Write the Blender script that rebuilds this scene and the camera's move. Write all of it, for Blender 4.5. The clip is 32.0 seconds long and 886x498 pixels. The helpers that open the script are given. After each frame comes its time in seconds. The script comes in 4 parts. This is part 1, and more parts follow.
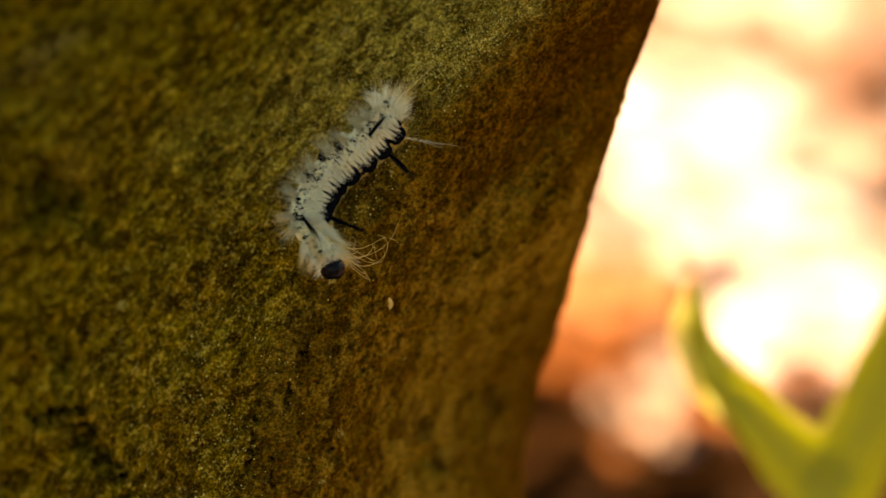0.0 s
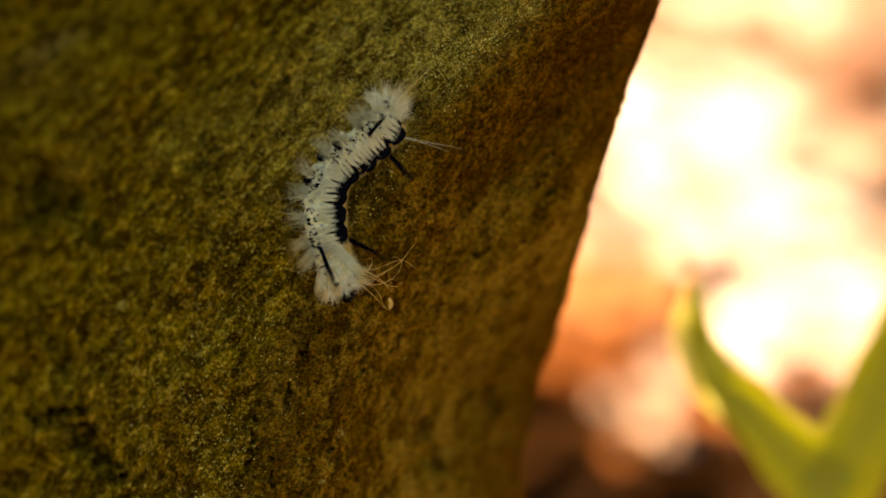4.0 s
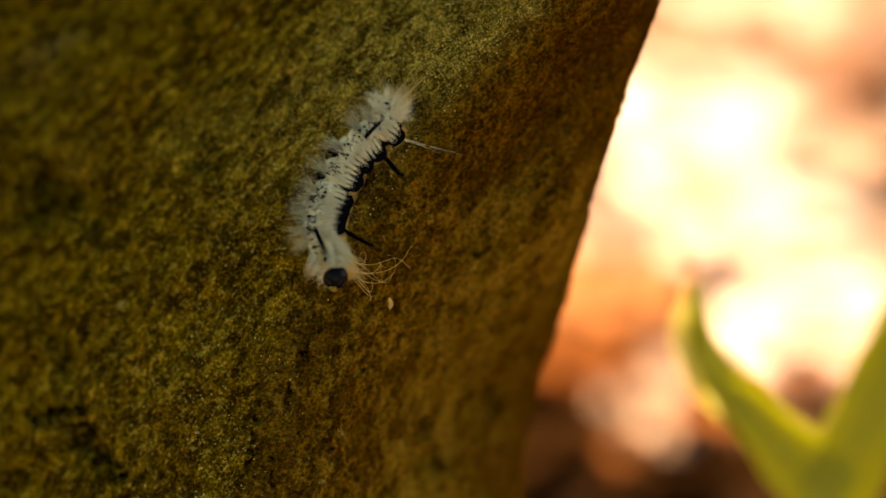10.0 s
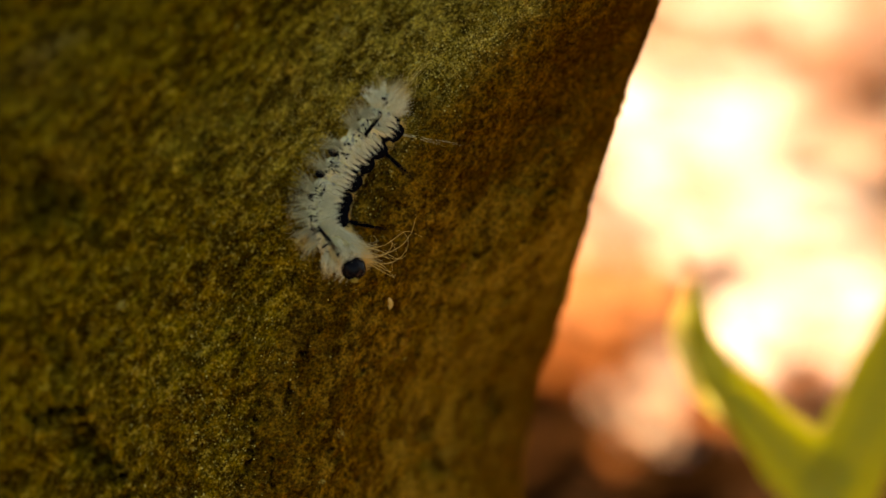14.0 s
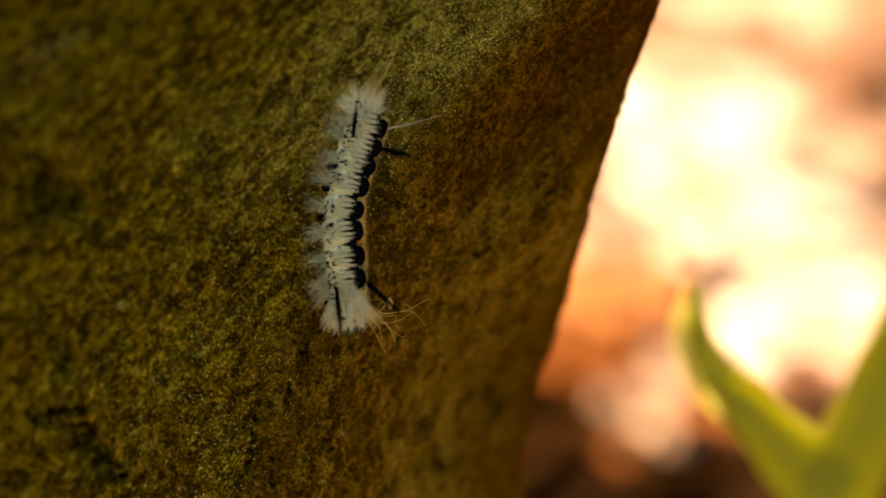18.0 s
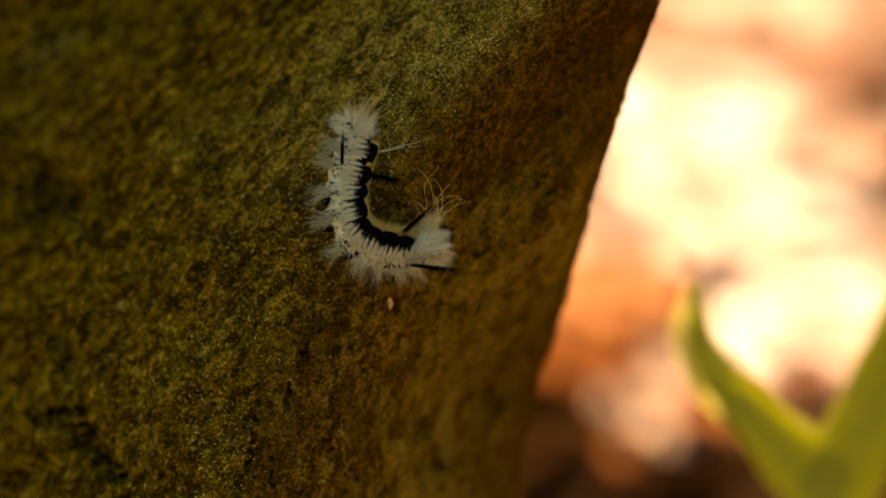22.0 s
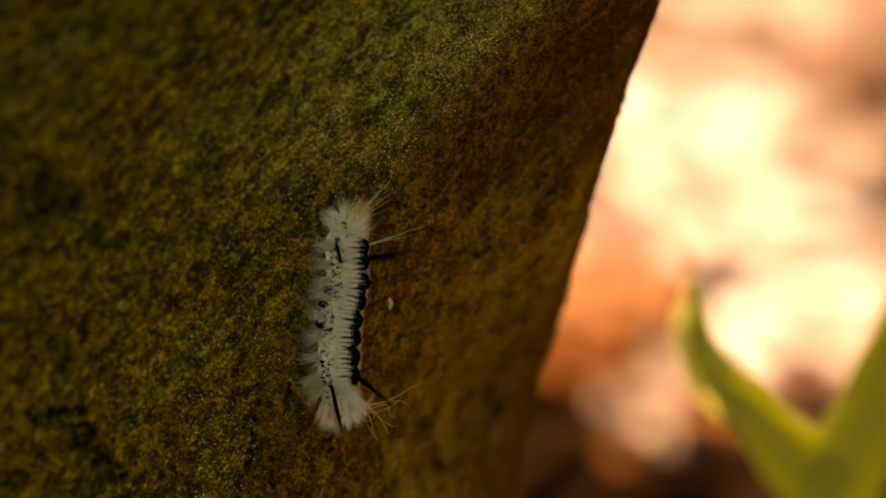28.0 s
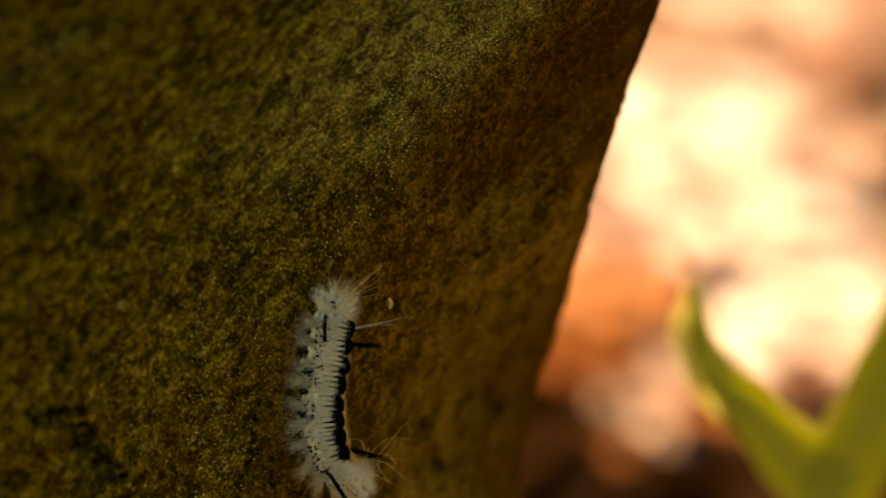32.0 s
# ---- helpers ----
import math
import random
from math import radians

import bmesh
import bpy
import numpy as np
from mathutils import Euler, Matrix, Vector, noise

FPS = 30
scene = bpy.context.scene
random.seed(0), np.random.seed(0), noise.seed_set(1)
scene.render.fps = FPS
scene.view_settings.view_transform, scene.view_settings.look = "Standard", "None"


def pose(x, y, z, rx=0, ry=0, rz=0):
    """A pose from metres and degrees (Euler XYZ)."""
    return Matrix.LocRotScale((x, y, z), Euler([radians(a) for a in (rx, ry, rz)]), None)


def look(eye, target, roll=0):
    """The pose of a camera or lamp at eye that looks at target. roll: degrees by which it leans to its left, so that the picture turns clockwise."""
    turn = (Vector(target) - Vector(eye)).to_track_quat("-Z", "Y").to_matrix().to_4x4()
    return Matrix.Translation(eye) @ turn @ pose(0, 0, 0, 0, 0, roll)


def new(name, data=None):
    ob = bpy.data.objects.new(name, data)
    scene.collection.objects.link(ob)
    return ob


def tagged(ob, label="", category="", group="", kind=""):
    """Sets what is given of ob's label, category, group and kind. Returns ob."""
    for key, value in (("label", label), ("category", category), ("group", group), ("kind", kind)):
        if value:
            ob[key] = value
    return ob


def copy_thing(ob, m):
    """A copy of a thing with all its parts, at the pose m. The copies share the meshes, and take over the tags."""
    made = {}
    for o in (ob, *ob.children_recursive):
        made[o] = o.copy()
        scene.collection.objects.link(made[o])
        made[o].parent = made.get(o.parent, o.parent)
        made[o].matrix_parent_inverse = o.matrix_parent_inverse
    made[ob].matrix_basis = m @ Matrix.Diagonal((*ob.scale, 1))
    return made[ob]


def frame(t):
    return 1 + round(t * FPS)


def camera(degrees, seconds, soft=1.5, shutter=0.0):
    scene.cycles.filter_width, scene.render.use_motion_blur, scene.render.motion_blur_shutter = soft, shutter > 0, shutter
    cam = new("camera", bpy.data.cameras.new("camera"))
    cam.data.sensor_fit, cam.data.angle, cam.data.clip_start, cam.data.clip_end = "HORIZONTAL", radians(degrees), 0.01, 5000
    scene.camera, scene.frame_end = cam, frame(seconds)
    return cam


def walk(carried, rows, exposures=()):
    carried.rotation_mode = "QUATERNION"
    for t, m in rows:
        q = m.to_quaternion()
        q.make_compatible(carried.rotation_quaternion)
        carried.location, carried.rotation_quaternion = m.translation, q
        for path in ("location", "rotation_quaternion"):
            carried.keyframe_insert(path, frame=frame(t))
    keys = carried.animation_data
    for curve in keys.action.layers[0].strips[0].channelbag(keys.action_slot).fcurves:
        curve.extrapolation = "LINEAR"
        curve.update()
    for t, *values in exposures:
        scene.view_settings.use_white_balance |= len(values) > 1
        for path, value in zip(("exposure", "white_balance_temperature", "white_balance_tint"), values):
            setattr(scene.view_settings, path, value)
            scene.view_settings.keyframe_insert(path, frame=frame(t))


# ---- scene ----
# The place is seen from close by: a caterpillar about 38 mm long on a tree trunk, with sunlit leaf litter behind.
MM = 0.001
REACH = 0.456          # from the lens to the bark in focus
TILT = radians(20)     # the camera looks down by this much
AHEAD = Vector((0, math.cos(TILT), -math.sin(TILT)))
UPWARD = Vector((0, math.sin(TILT), math.cos(TILT)))
SPOT = Vector((0, 0, 0.30))          # the point of the trunk that it looks at
EYE = SPOT - REACH * AHEAD

# ---- camera ----
cam = camera(20, 32.0, soft=1.65)
cam.data.dof.use_dof = True
cam.data.dof.focus_distance = REACH - 0.002
cam.data.dof.aperture_fstop = 5.3
STILL = look(EYE, SPOT)
walk(cam, [(0, STILL), (32, STILL)],
     exposures=[(0, 3.2, 10600, 10), (6, 3.1, 10600, 10), (11, 2.98, 10800, 10), (19, 2.92, 11000, 10), (22, 2.7, 11100, 10), (25, 2.54, 11200, 10), (29, 2.46, 11300, 10), (32, 2.44, 11300, 10)])

# ---- light ----
world = bpy.data.worlds.new("sky")
scene.world = world
world.use_nodes = True
wn = world.node_tree.nodes
sky = wn.new("ShaderNodeTexSky")
sky.sky_type = "NISHITA"
sky.sun_disc = False
SUN_UP, SUN_WAY = radians(48), radians(17)     # height, and the way it lies from straight ahead towards the right
sky.sun_elevation, sky.sun_rotation = SUN_UP, SUN_WAY
wn["Background"].inputs["Strength"].default_value = 0.057
world.node_tree.links.new(sky.outputs["Color"], wn["Background"].inputs["Color"])
sun = new("sun", bpy.data.lights.new("sun", "SUN"))
sun.data.energy, sun.data.angle, sun.data.color = 5.0, radians(0.53), (1.0, 0.95, 0.88)
toward = Vector((math.cos(SUN_UP) * math.sin(SUN_WAY), math.cos(SUN_UP) * math.cos(SUN_WAY), math.sin(SUN_UP)))
sun.matrix_world = look(toward * 5, (0, 0, 0))


# ---- materials ----
class Nodes:
    """Shortcuts for building one node material."""

    def __init__(self, name, rough=0.8, spec=0.3):
        self.mat = bpy.data.materials.new(name)
        self.mat.use_nodes = True
        self.tree = self.mat.node_tree
        self.out = self.tree.nodes["Material Output"]
        self.shader = self.tree.nodes["Principled BSDF"]
        self.shader.inputs["Roughness"].default_value = rough
        self.shader.inputs["Specular IOR Level"].default_value = spec
        self.coords = self.tree.nodes.new("ShaderNodeTexCoord").outputs["Object"]

    def put(self, value, socket):
        if hasattr(value, "links"):
            self.tree.links.new(value, socket)
        elif isinstance(value, tuple) and len(value) == 3 and socket.type == "RGBA":
            socket.default_value = (*value, 1)
        else:
            socket.default_value = value

    def stretch(self, sx, sy, sz, turn=0):
        """Coordinates turned about z, then scaled, so that a pattern is drawn out along one slanting line."""
        t = self.tree.nodes.new("ShaderNodeMapping")
        t.inputs["Rotation"].default_value = (0, 0, radians(turn))
        self.put(self.coords, t.inputs["Vector"])
        n = self.tree.nodes.new("ShaderNodeMapping")
        n.inputs["Scale"].default_value = (sx, sy, sz)
        self.put(t.outputs["Vector"], n.inputs["Vector"])
        return n.outputs["Vector"]

    def grain(self, scale, detail=4, rough=0.6, where=None, warp=0.0):
        n = self.tree.nodes.new("ShaderNodeTexNoise")
        n.inputs["Scale"].default_value, n.inputs["Detail"].default_value = scale, detail
        n.inputs["Roughness"].default_value, n.inputs["Distortion"].default_value = rough, warp
        self.put(where or self.coords, n.inputs["Vector"])
        return n.outputs["Fac"]

    def cells(self, scale, where=None):
        n = self.tree.nodes.new("ShaderNodeTexVoronoi")
        n.inputs["Scale"].default_value = scale
        self.put(where or self.coords, n.inputs["Vector"])
        return n.outputs["Distance"]

    def ramp(self, value, lo, hi, a=0.0, b=1.0):
        n = self.tree.nodes.new("ShaderNodeMapRange")
        n.interpolation_type = "SMOOTHSTEP"
        self.put(value, n.inputs["Value"])
        for key, x in (("From Min", lo), ("From Max", hi), ("To Min", a), ("To Max", b)):
            n.inputs[key].default_value = x
        return n.outputs["Result"]

    def blend(self, fac, a, b, how="MIX"):
        n = self.tree.nodes.new("ShaderNodeMix")
        n.data_type, n.blend_type = "RGBA", how
        self.put(fac, n.inputs["Factor"])
        self.put(a, n.inputs["A"] if n.inputs["A"].type == "RGBA" else n.inputs[6])
        self.put(b, n.inputs[7])
        return n.outputs[2]

    def math(self, how, a, b=0.0):
        n = self.tree.nodes.new("ShaderNodeMath")
        n.operation = how
        self.put(a, n.inputs[0])
        self.put(b, n.inputs[1])
        return n.outputs[0]

    def bump(self, height, distance, strength=1.0):
        n = self.tree.nodes.new("ShaderNodeBump")
        n.inputs["Distance"].default_value, n.inputs["Strength"].default_value = distance, strength
        self.put(height, n.inputs["Height"])
        self.put(n.outputs["Normal"], self.shader.inputs["Normal"])

    def colour(self, value):
        self.put(value, self.shader.inputs["Base Color"])
        return self

    def chance(self):
        return self.tree.nodes.new("ShaderNodeObjectInfo").outputs["Random"]

    def island(self):
        return self.tree.nodes.new("ShaderNodeNewGeometry").outputs["Random Per Island"]

    def thin(self, share, tint):
        """Let part of the light through, as leaves and hairs do."""
        t = self.tree.nodes.new("ShaderNodeBsdfTranslucent")
        self.put(tint, t.inputs["Color"])
        m = self.tree.nodes.new("ShaderNodeMixShader")
        m.inputs["Fac"].default_value = share
        self.put(self.shader.outputs[0], m.inputs[1])
        self.put(t.outputs[0], m.inputs[2])
        self.put(m.outputs[0], self.out.inputs["Surface"])


def bark_material():
    n = Nodes("bark", 1.0, 0.0)
    slant = n.stretch(1.0, 0.58, 1.0, 52)      # streaks that climb to the right across the green side
    steep = n.stretch(1.0, 0.7, 1.0, 26)      # streaks that follow the bare side
    big = n.grain(42, 6, 0.62, slant, 0.6)
    blotch = n.grain(75, 4, 0.6, slant, 0.8)
    mid = n.grain(340, 5, 0.62, slant, 0.4)
    bare = n.grain(150, 4, 0.6, n.stretch(1.0, 0.75, 1.0, 26), 0.5)
    fine = n.grain(620, 4, 0.72, n.stretch(1.0, 0.7, 1.0, 50))
    dust = n.grain(1500, 3, 0.7)
    sep = n.tree.nodes.new("ShaderNodeSeparateXYZ")
    n.put(n.coords, sep.inputs[0])
    # green algae cover the side left of the ridge; the other side is bare and brown
    bow = n.math("MULTIPLY", n.math("MULTIPLY", sep.outputs["Y"], sep.outputs["Y"]), 5.5)
    side = n.math("SUBTRACT", n.math("SUBTRACT", sep.outputs["X"], n.math("MULTIPLY", sep.outputs["Y"], 0.584)), bow)
    side = n.math("ADD", side, n.math("MULTIPLY", n.math("SUBTRACT", big, 0.5), 0.016))
    algae = n.ramp(side, -0.014, -0.027)
    green = n.blend(n.ramp(mid, 0.36, 0.64), (0.05, 0.031, 0.0012), (0.14, 0.107, 0.005))
    green = n.blend(n.ramp(big, 0.54, 0.7, 0, 0.8), green, (0.2, 0.155, 0.02))
    green = n.blend(n.ramp(blotch, 0.52, 0.38, 0, 0.5), green, n.blend(n.ramp(mid, 0.36, 0.64), (0.03, 0.011, 0.0005), (0.12, 0.062, 0.0025)))
    green = n.blend(n.ramp(blotch, 0.55, 0.68, 0, 0.6), green, n.blend(n.ramp(mid, 0.36, 0.64), (0.075, 0.07, 0.005), (0.18, 0.168, 0.022)))
    brown = n.blend(n.ramp(bare, 0.36, 0.66), (0.105, 0.069, 0.005), (0.183, 0.127, 0.018))
    brown = n.blend(n.ramp(mid, 0.55, 0.7, 0, 0.6), brown, (0.18, 0.112, 0.014))
    olive = n.blend(n.ramp(bare, 0.35, 0.65), (0.125, 0.09, 0.008), (0.222, 0.163, 0.027))
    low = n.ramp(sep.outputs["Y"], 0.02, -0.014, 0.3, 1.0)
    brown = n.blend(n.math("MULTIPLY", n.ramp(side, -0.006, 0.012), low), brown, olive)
    # the upper bare side faces away; its shade is put into the brown
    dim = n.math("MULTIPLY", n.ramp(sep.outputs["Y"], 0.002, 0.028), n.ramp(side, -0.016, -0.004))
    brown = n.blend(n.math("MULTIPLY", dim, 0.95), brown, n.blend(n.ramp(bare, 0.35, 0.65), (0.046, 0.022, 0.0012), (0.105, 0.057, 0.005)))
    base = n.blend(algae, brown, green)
    # crumbs of algae and bark a millimetre or two across, on the green side
    crumbs = n.grain(620, 3, 0.65, n.stretch(1.0, 0.6, 1.0, 50), 0.2)
    rough_here = n.ramp(algae, 0.0, 1.0, 0.3, 1.0)
    base = n.blend(n.math("MULTIPLY", rough_here, n.ramp(crumbs, 0.5, 0.37, 0, 0.48)), base, n.blend(algae, (0.034, 0.013, 0.0005), (0.024, 0.013, 0.0004)))
    base = n.blend(n.math("MULTIPLY", rough_here, n.ramp(crumbs, 0.54, 0.68, 0, 0.45)), base, n.blend(algae, (0.2, 0.105, 0.01), (0.26, 0.21, 0.025)))
    # weathered pits, thick in a band beside the ridge and scattered over the bare side
    pits = n.ramp(n.grain(330, 4, 0.6, steep, 0.5), 0.56, 0.66)
    more = n.ramp(side, -0.03, -0.008, 0.45, 0.7)
    base = n.blend(n.math("MULTIPLY", pits, more), base, (0.011, 0.004, 0.0004))
    band = n.math("MULTIPLY", n.ramp(side, -0.029, -0.019), n.ramp(side, 0.012, -0.006))
    band = n.math("MULTIPLY", band, n.ramp(sep.outputs["Y"], -0.05, 0.025, 0.95, 1.0))
    worn = n.ramp(n.grain(430, 4, 0.6, n.stretch(1.0, 0.75, 1.0, 22), 0.2), 0.46, 0.57)
    base = n.blend(n.math("MULTIPLY", n.math("MULTIPLY", worn, band), 0.68), base, (0.02, 0.008, 0.0008))
    base = n.blend(n.math("MULTIPLY", n.math("MULTIPLY", band, n.ramp(side, -0.026, -0.018)), n.ramp(bare, 0.36, 0.6, 0.25, 0.0)), base, (0.06, 0.025, 0.0018))
    # dark weathered stains that run down the bare side
    stain = n.ramp(n.grain(190, 4, 0.6, n.stretch(1.0, 0.55, 1.0, 22), 0.6), 0.5, 0.6)
    base = n.blend(n.math("MULTIPLY", n.math("MULTIPLY", stain, n.ramp(side, -0.02, -0.004)), 0.6), base, (0.05, 0.024, 0.0015))
    # a grey-green lichen bloom along the top of the ridge and another far out on the green side
    bloom = n.math("MULTIPLY", n.ramp(sep.outputs["Y"], -0.002, 0.042), n.math("MULTIPLY", n.ramp(side, -0.075, -0.035), n.ramp(side, -0.013, -0.021)))
    base = n.blend(n.math("MULTIPLY", bloom, n.ramp(mid, 0.38, 0.6, 0.1, 0.45)), base, (0.34, 0.32, 0.075))
    away = n.tree.nodes.new("ShaderNodeVectorMath")
    away.operation = "DISTANCE"
    n.put(n.coords, away.inputs[0])
    away.inputs[1].default_value = (-0.088, 0.047, -0.035)
    crust = n.ramp(n.math("ADD", away.outputs["Value"], n.math("MULTIPLY", n.math("SUBTRACT", big, 0.5), 0.03)), 0.022, 0.01)
    base = n.blend(n.math("MULTIPLY", crust, n.ramp(mid, 0.36, 0.6, 0.2, 0.6)), base, (0.2, 0.21, 0.11))
    # darker, redder bark low down towards the right edge
    low_dark = n.math("MULTIPLY", n.ramp(n.math("ADD", side, n.math("MULTIPLY", n.math("SUBTRACT", mid, 0.5), 0.03)), 0.01, 0.034), n.ramp(sep.outputs["Y"], 0.004, -0.024))
    base = n.blend(n.math("MULTIPLY", low_dark, 0.8), base, (0.05, 0.02, 0.0015))
    # relief shading put into the colour: dark in the pores, pale on the tops
    high = n.math("ADD", n.math("MULTIPLY", fine, 0.5), n.math("MULTIPLY", dust, 0.5))
    base = n.blend(n.ramp(high, 0.5, 0.41, 0, 0.46), base, (0.012, 0.006, 0.0003))
    base = n.blend(n.math("MULTIPLY", n.ramp(high, 0.53, 0.63, 0, 0.55), n.ramp(algae, 0, 1, 0.45, 1.0)), base, n.blend(algae, (0.22, 0.135, 0.016), (0.4, 0.33, 0.06)))
    # sharp pale specks in patches: glints on the algae crust, painted into the colour
    speck = n.math("MULTIPLY", n.ramp(n.cells(2400), 0.4, 0.22), n.ramp(n.grain(700, 3, 0.7), 0.47, 0.57))
    where = n.math("MULTIPLY", n.math("ADD", n.math("MULTIPLY", bloom, 0.8), n.ramp(algae, 0, 1, 0.06, 0.28)), n.ramp(side, -0.08, -0.04))
    base = n.blend(n.math("MULTIPLY", speck, where), base, (0.5, 0.46, 0.15))
    # grit: each grain has a tone of its own
    grit = n.grain(3600, 2, 0.6)
    tone = n.math("MULTIPLY", n.ramp(grit, 0.33, 0.7, 0.7, 1.32), n.ramp(n.grain(1500, 2, 0.6), 0.34, 0.66, 0.68, 1.32))
    base = n.blend(1.0, base, tone, "MULTIPLY")
    base = n.blend(n.ramp(algae, 0, 1, 0.25, 1.0), base, n.ramp(mid, 0.36, 0.62, 0.76, 1.2), "MULTIPLY")
    base = n.blend(1.0, base, (1.22, 1.0, 0.76), "MULTIPLY")
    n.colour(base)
    lumps = n.math("ADD", n.math("MULTIPLY", high, 2.0), n.math("MULTIPLY", mid, 1.0))
    n.bump(n.math("SUBTRACT", lumps, n.math("MULTIPLY", pits, 0.8)), 0.0026, 1.0)
    return n.mat


def grain_material():
    n = Nodes("bark_grain", 0.7, 0.0)
    dots = n.island()
    # the palest grains have a glint painted into their colour
    n.colour(n.blend(n.ramp(dots, 0.55, 1.0), (0.07, 0.045, 0.0015), (0.6, 0.5, 0.14)))
    return n.mat


def hair_material(name, pale, deep, share=0.3):
    n = Nodes(name, 0.6, 0.0 if pale[0] < 0.1 else 0.12)
    c = n.blend(n.island(), pale, deep)
    n.colour(c)
    n.thin(share, c)
    return n.mat


def skin_material():
    n = Nodes("skin", 0.7, 0.1)
    blot = n.ramp(n.grain(800, 3, 0.6), 0.52, 0.62, 0, 0.8)
    c = n.blend(n.ramp(n.grain(300, 3), 0.35, 0.7), (0.42, 0.4, 0.2), (0.5, 0.48, 0.3))
    n.colour(n.blend(blot, c, (0.1, 0.11, 0.11)))
    n.bump(n.grain(1800, 3), 0.0002)
    return n.mat


def black_material(name, rough):
    n = Nodes(name, rough, 0.05 if rough < 0.45 else 0.0)
    n.colour(n.blend(n.grain(900, 3), (0.001, 0.001, 0.002), (0.003, 0.003, 0.004)))
    n.bump(n.grain(2500 if rough > 0.45 else 900, 2), 0.0001 if rough > 0.45 else 0.0005, 0.4)
    return n.mat


def soil_material():
    n = Nodes("soil", 1.0, 0.0)
    c = n.blend(n.ramp(n.grain(9, 5), 0.3, 0.7), (0.012, 0.0045, 0.0014), (0.038, 0.015, 0.006))
    n.colour(n.blend(n.ramp(n.grain(90, 5), 0.35, 0.65), c, (0.03, 0.013, 0.006)))
    n.bump(n.grain(60, 6, 0.7), 0.012)
    return n.mat


def dead_leaf_material(name, a, b, by_island=False):
    n = Nodes(name, 0.9, 0.0)
    pick = n.island() if by_island else n.chance()
    c = n.blend(pick, a, b)
    c = n.blend(n.ramp(n.grain(70, 4), 0.5, 0.75), c, tuple(0.55 * x for x in a))
    n.colour(c)
    n.bump(n.grain(260, 4), 0.001)
    n.thin(0.2, c)
    return n.mat


def green_leaf_material():
    n = Nodes("green_leaf", 0.7, 0.03)
    c = n.blend(n.ramp(n.grain(60, 4), 0.3, 0.7), (0.27, 0.25, 0.026), (0.34, 0.3, 0.03))
    n.colour(c)
    n.bump(n.grain(400, 3), 0.0004)
    n.thin(0.42, n.blend(0.75, c, (0.44, 0.42, 0.012)))
    return n.mat


def plain(name, a, b, scale, rough=0.7):
    n = Nodes(name, rough, 0.06)
    n.colour(n.blend(n.ramp(n.grain(scale, 4), 0.3, 0.7), a, b))
    n.bump(n.grain(scale * 3, 3), 0.0003)
    return n.mat


BARK, GRAIN = bark_material(), grain_material()
WHITE = hair_material("white_hair", (0.92, 0.91, 0.67), (0.5, 0.49, 0.31))
# white flank hair, with the shade of the body put into its colour
SHADED_WHITE = hair_material("shaded_white_hair", (0.57, 0.57, 0.37), (0.27, 0.27, 0.16))
# warm light from the right is put into this tan hair colour
CREAM = hair_material("cream_hair", (0.88, 0.69, 0.27), (0.7, 0.49, 0.15), 0.5)
WARM = hair_material("warm_white_hair", (0.88, 0.81, 0.46), (0.44, 0.36, 0.16), 0.35)
PINK = hair_material("pale_orange_hair", (0.76, 0.63, 0.32), (0.6, 0.44, 0.17), 0.4)
BLACK_HAIR = hair_material("black_hair", (0.0015, 0.0015, 0.003), (0.004, 0.004, 0.006), 0.02)
SKIN, BLACK, GLOSS = skin_material(), black_material("black_skin", 0.5), black_material("black_head", 0.16)
SOIL = soil_material()
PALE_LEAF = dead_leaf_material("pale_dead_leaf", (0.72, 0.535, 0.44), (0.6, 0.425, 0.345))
BROWN_LEAF = dead_leaf_material("orange_brown_dead_leaf", (0.27, 0.083, 0.026), (0.2, 0.058, 0.016))
TAN_LEAF = dead_leaf_material("tan_dead_leaf", (0.52, 0.31, 0.225), (0.45, 0.24, 0.16))
ORANGE_LEAF = dead_leaf_material("orange_dead_leaf", (0.36, 0.135, 0.055), (0.3, 0.105, 0.04))
DULL_LEAF = dead_leaf_material("dull_dead_leaf", (0.27, 0.125, 0.07), (0.19, 0.085, 0.045))
BEIGE_LEAF = dead_leaf_material("beige_dead_leaf", (0.52, 0.325, 0.23), (0.46, 0.275, 0.185))
# shade on the litter is put into this near-black leaf colour
SHADE_LEAF = dead_leaf_material("shade_dead_leaf", (0.014, 0.005, 0.0016), (0.03, 0.011, 0.0035))
LITTER = dead_leaf_material("leaf_litter", (0.6, 0.38, 0.25), (0.3, 0.14, 0.075), True)
GREEN = green_leaf_material()
# sunlight on the curled leaf edge is put into this pale yellow
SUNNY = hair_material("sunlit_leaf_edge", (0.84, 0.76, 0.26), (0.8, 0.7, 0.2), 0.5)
STALK = plain("green_stalk", (0.12, 0.15, 0.02), (0.2, 0.2, 0.04), 200)
HUSK = plain("seed_husk", (0.36, 0.24, 0.06), (0.5, 0.36, 0.12), 900)
FLECK = plain("pale_fleck", (0.15, 0.105, 0.012), (0.24, 0.18, 0.04), 900)
RUST = plain("rusty_fleck", (0.13, 0.035, 0.004), (0.2, 0.06, 0.01), 900)


# ---- building ----
def mesh(name, verts, faces, material, smooth=True):
    me = bpy.data.meshes.new(name)
    me.from_pydata([tuple(v) for v in verts], [], faces)
    me.materials.append(material)
    if smooth:
        me.polygons.foreach_set("use_smooth", [True] * len(me.polygons))
    me.update()
    return me


def part(name, data, parent, label=""):
    ob = new(name, data)
    ob.parent = parent
    return tagged(ob, label=label)


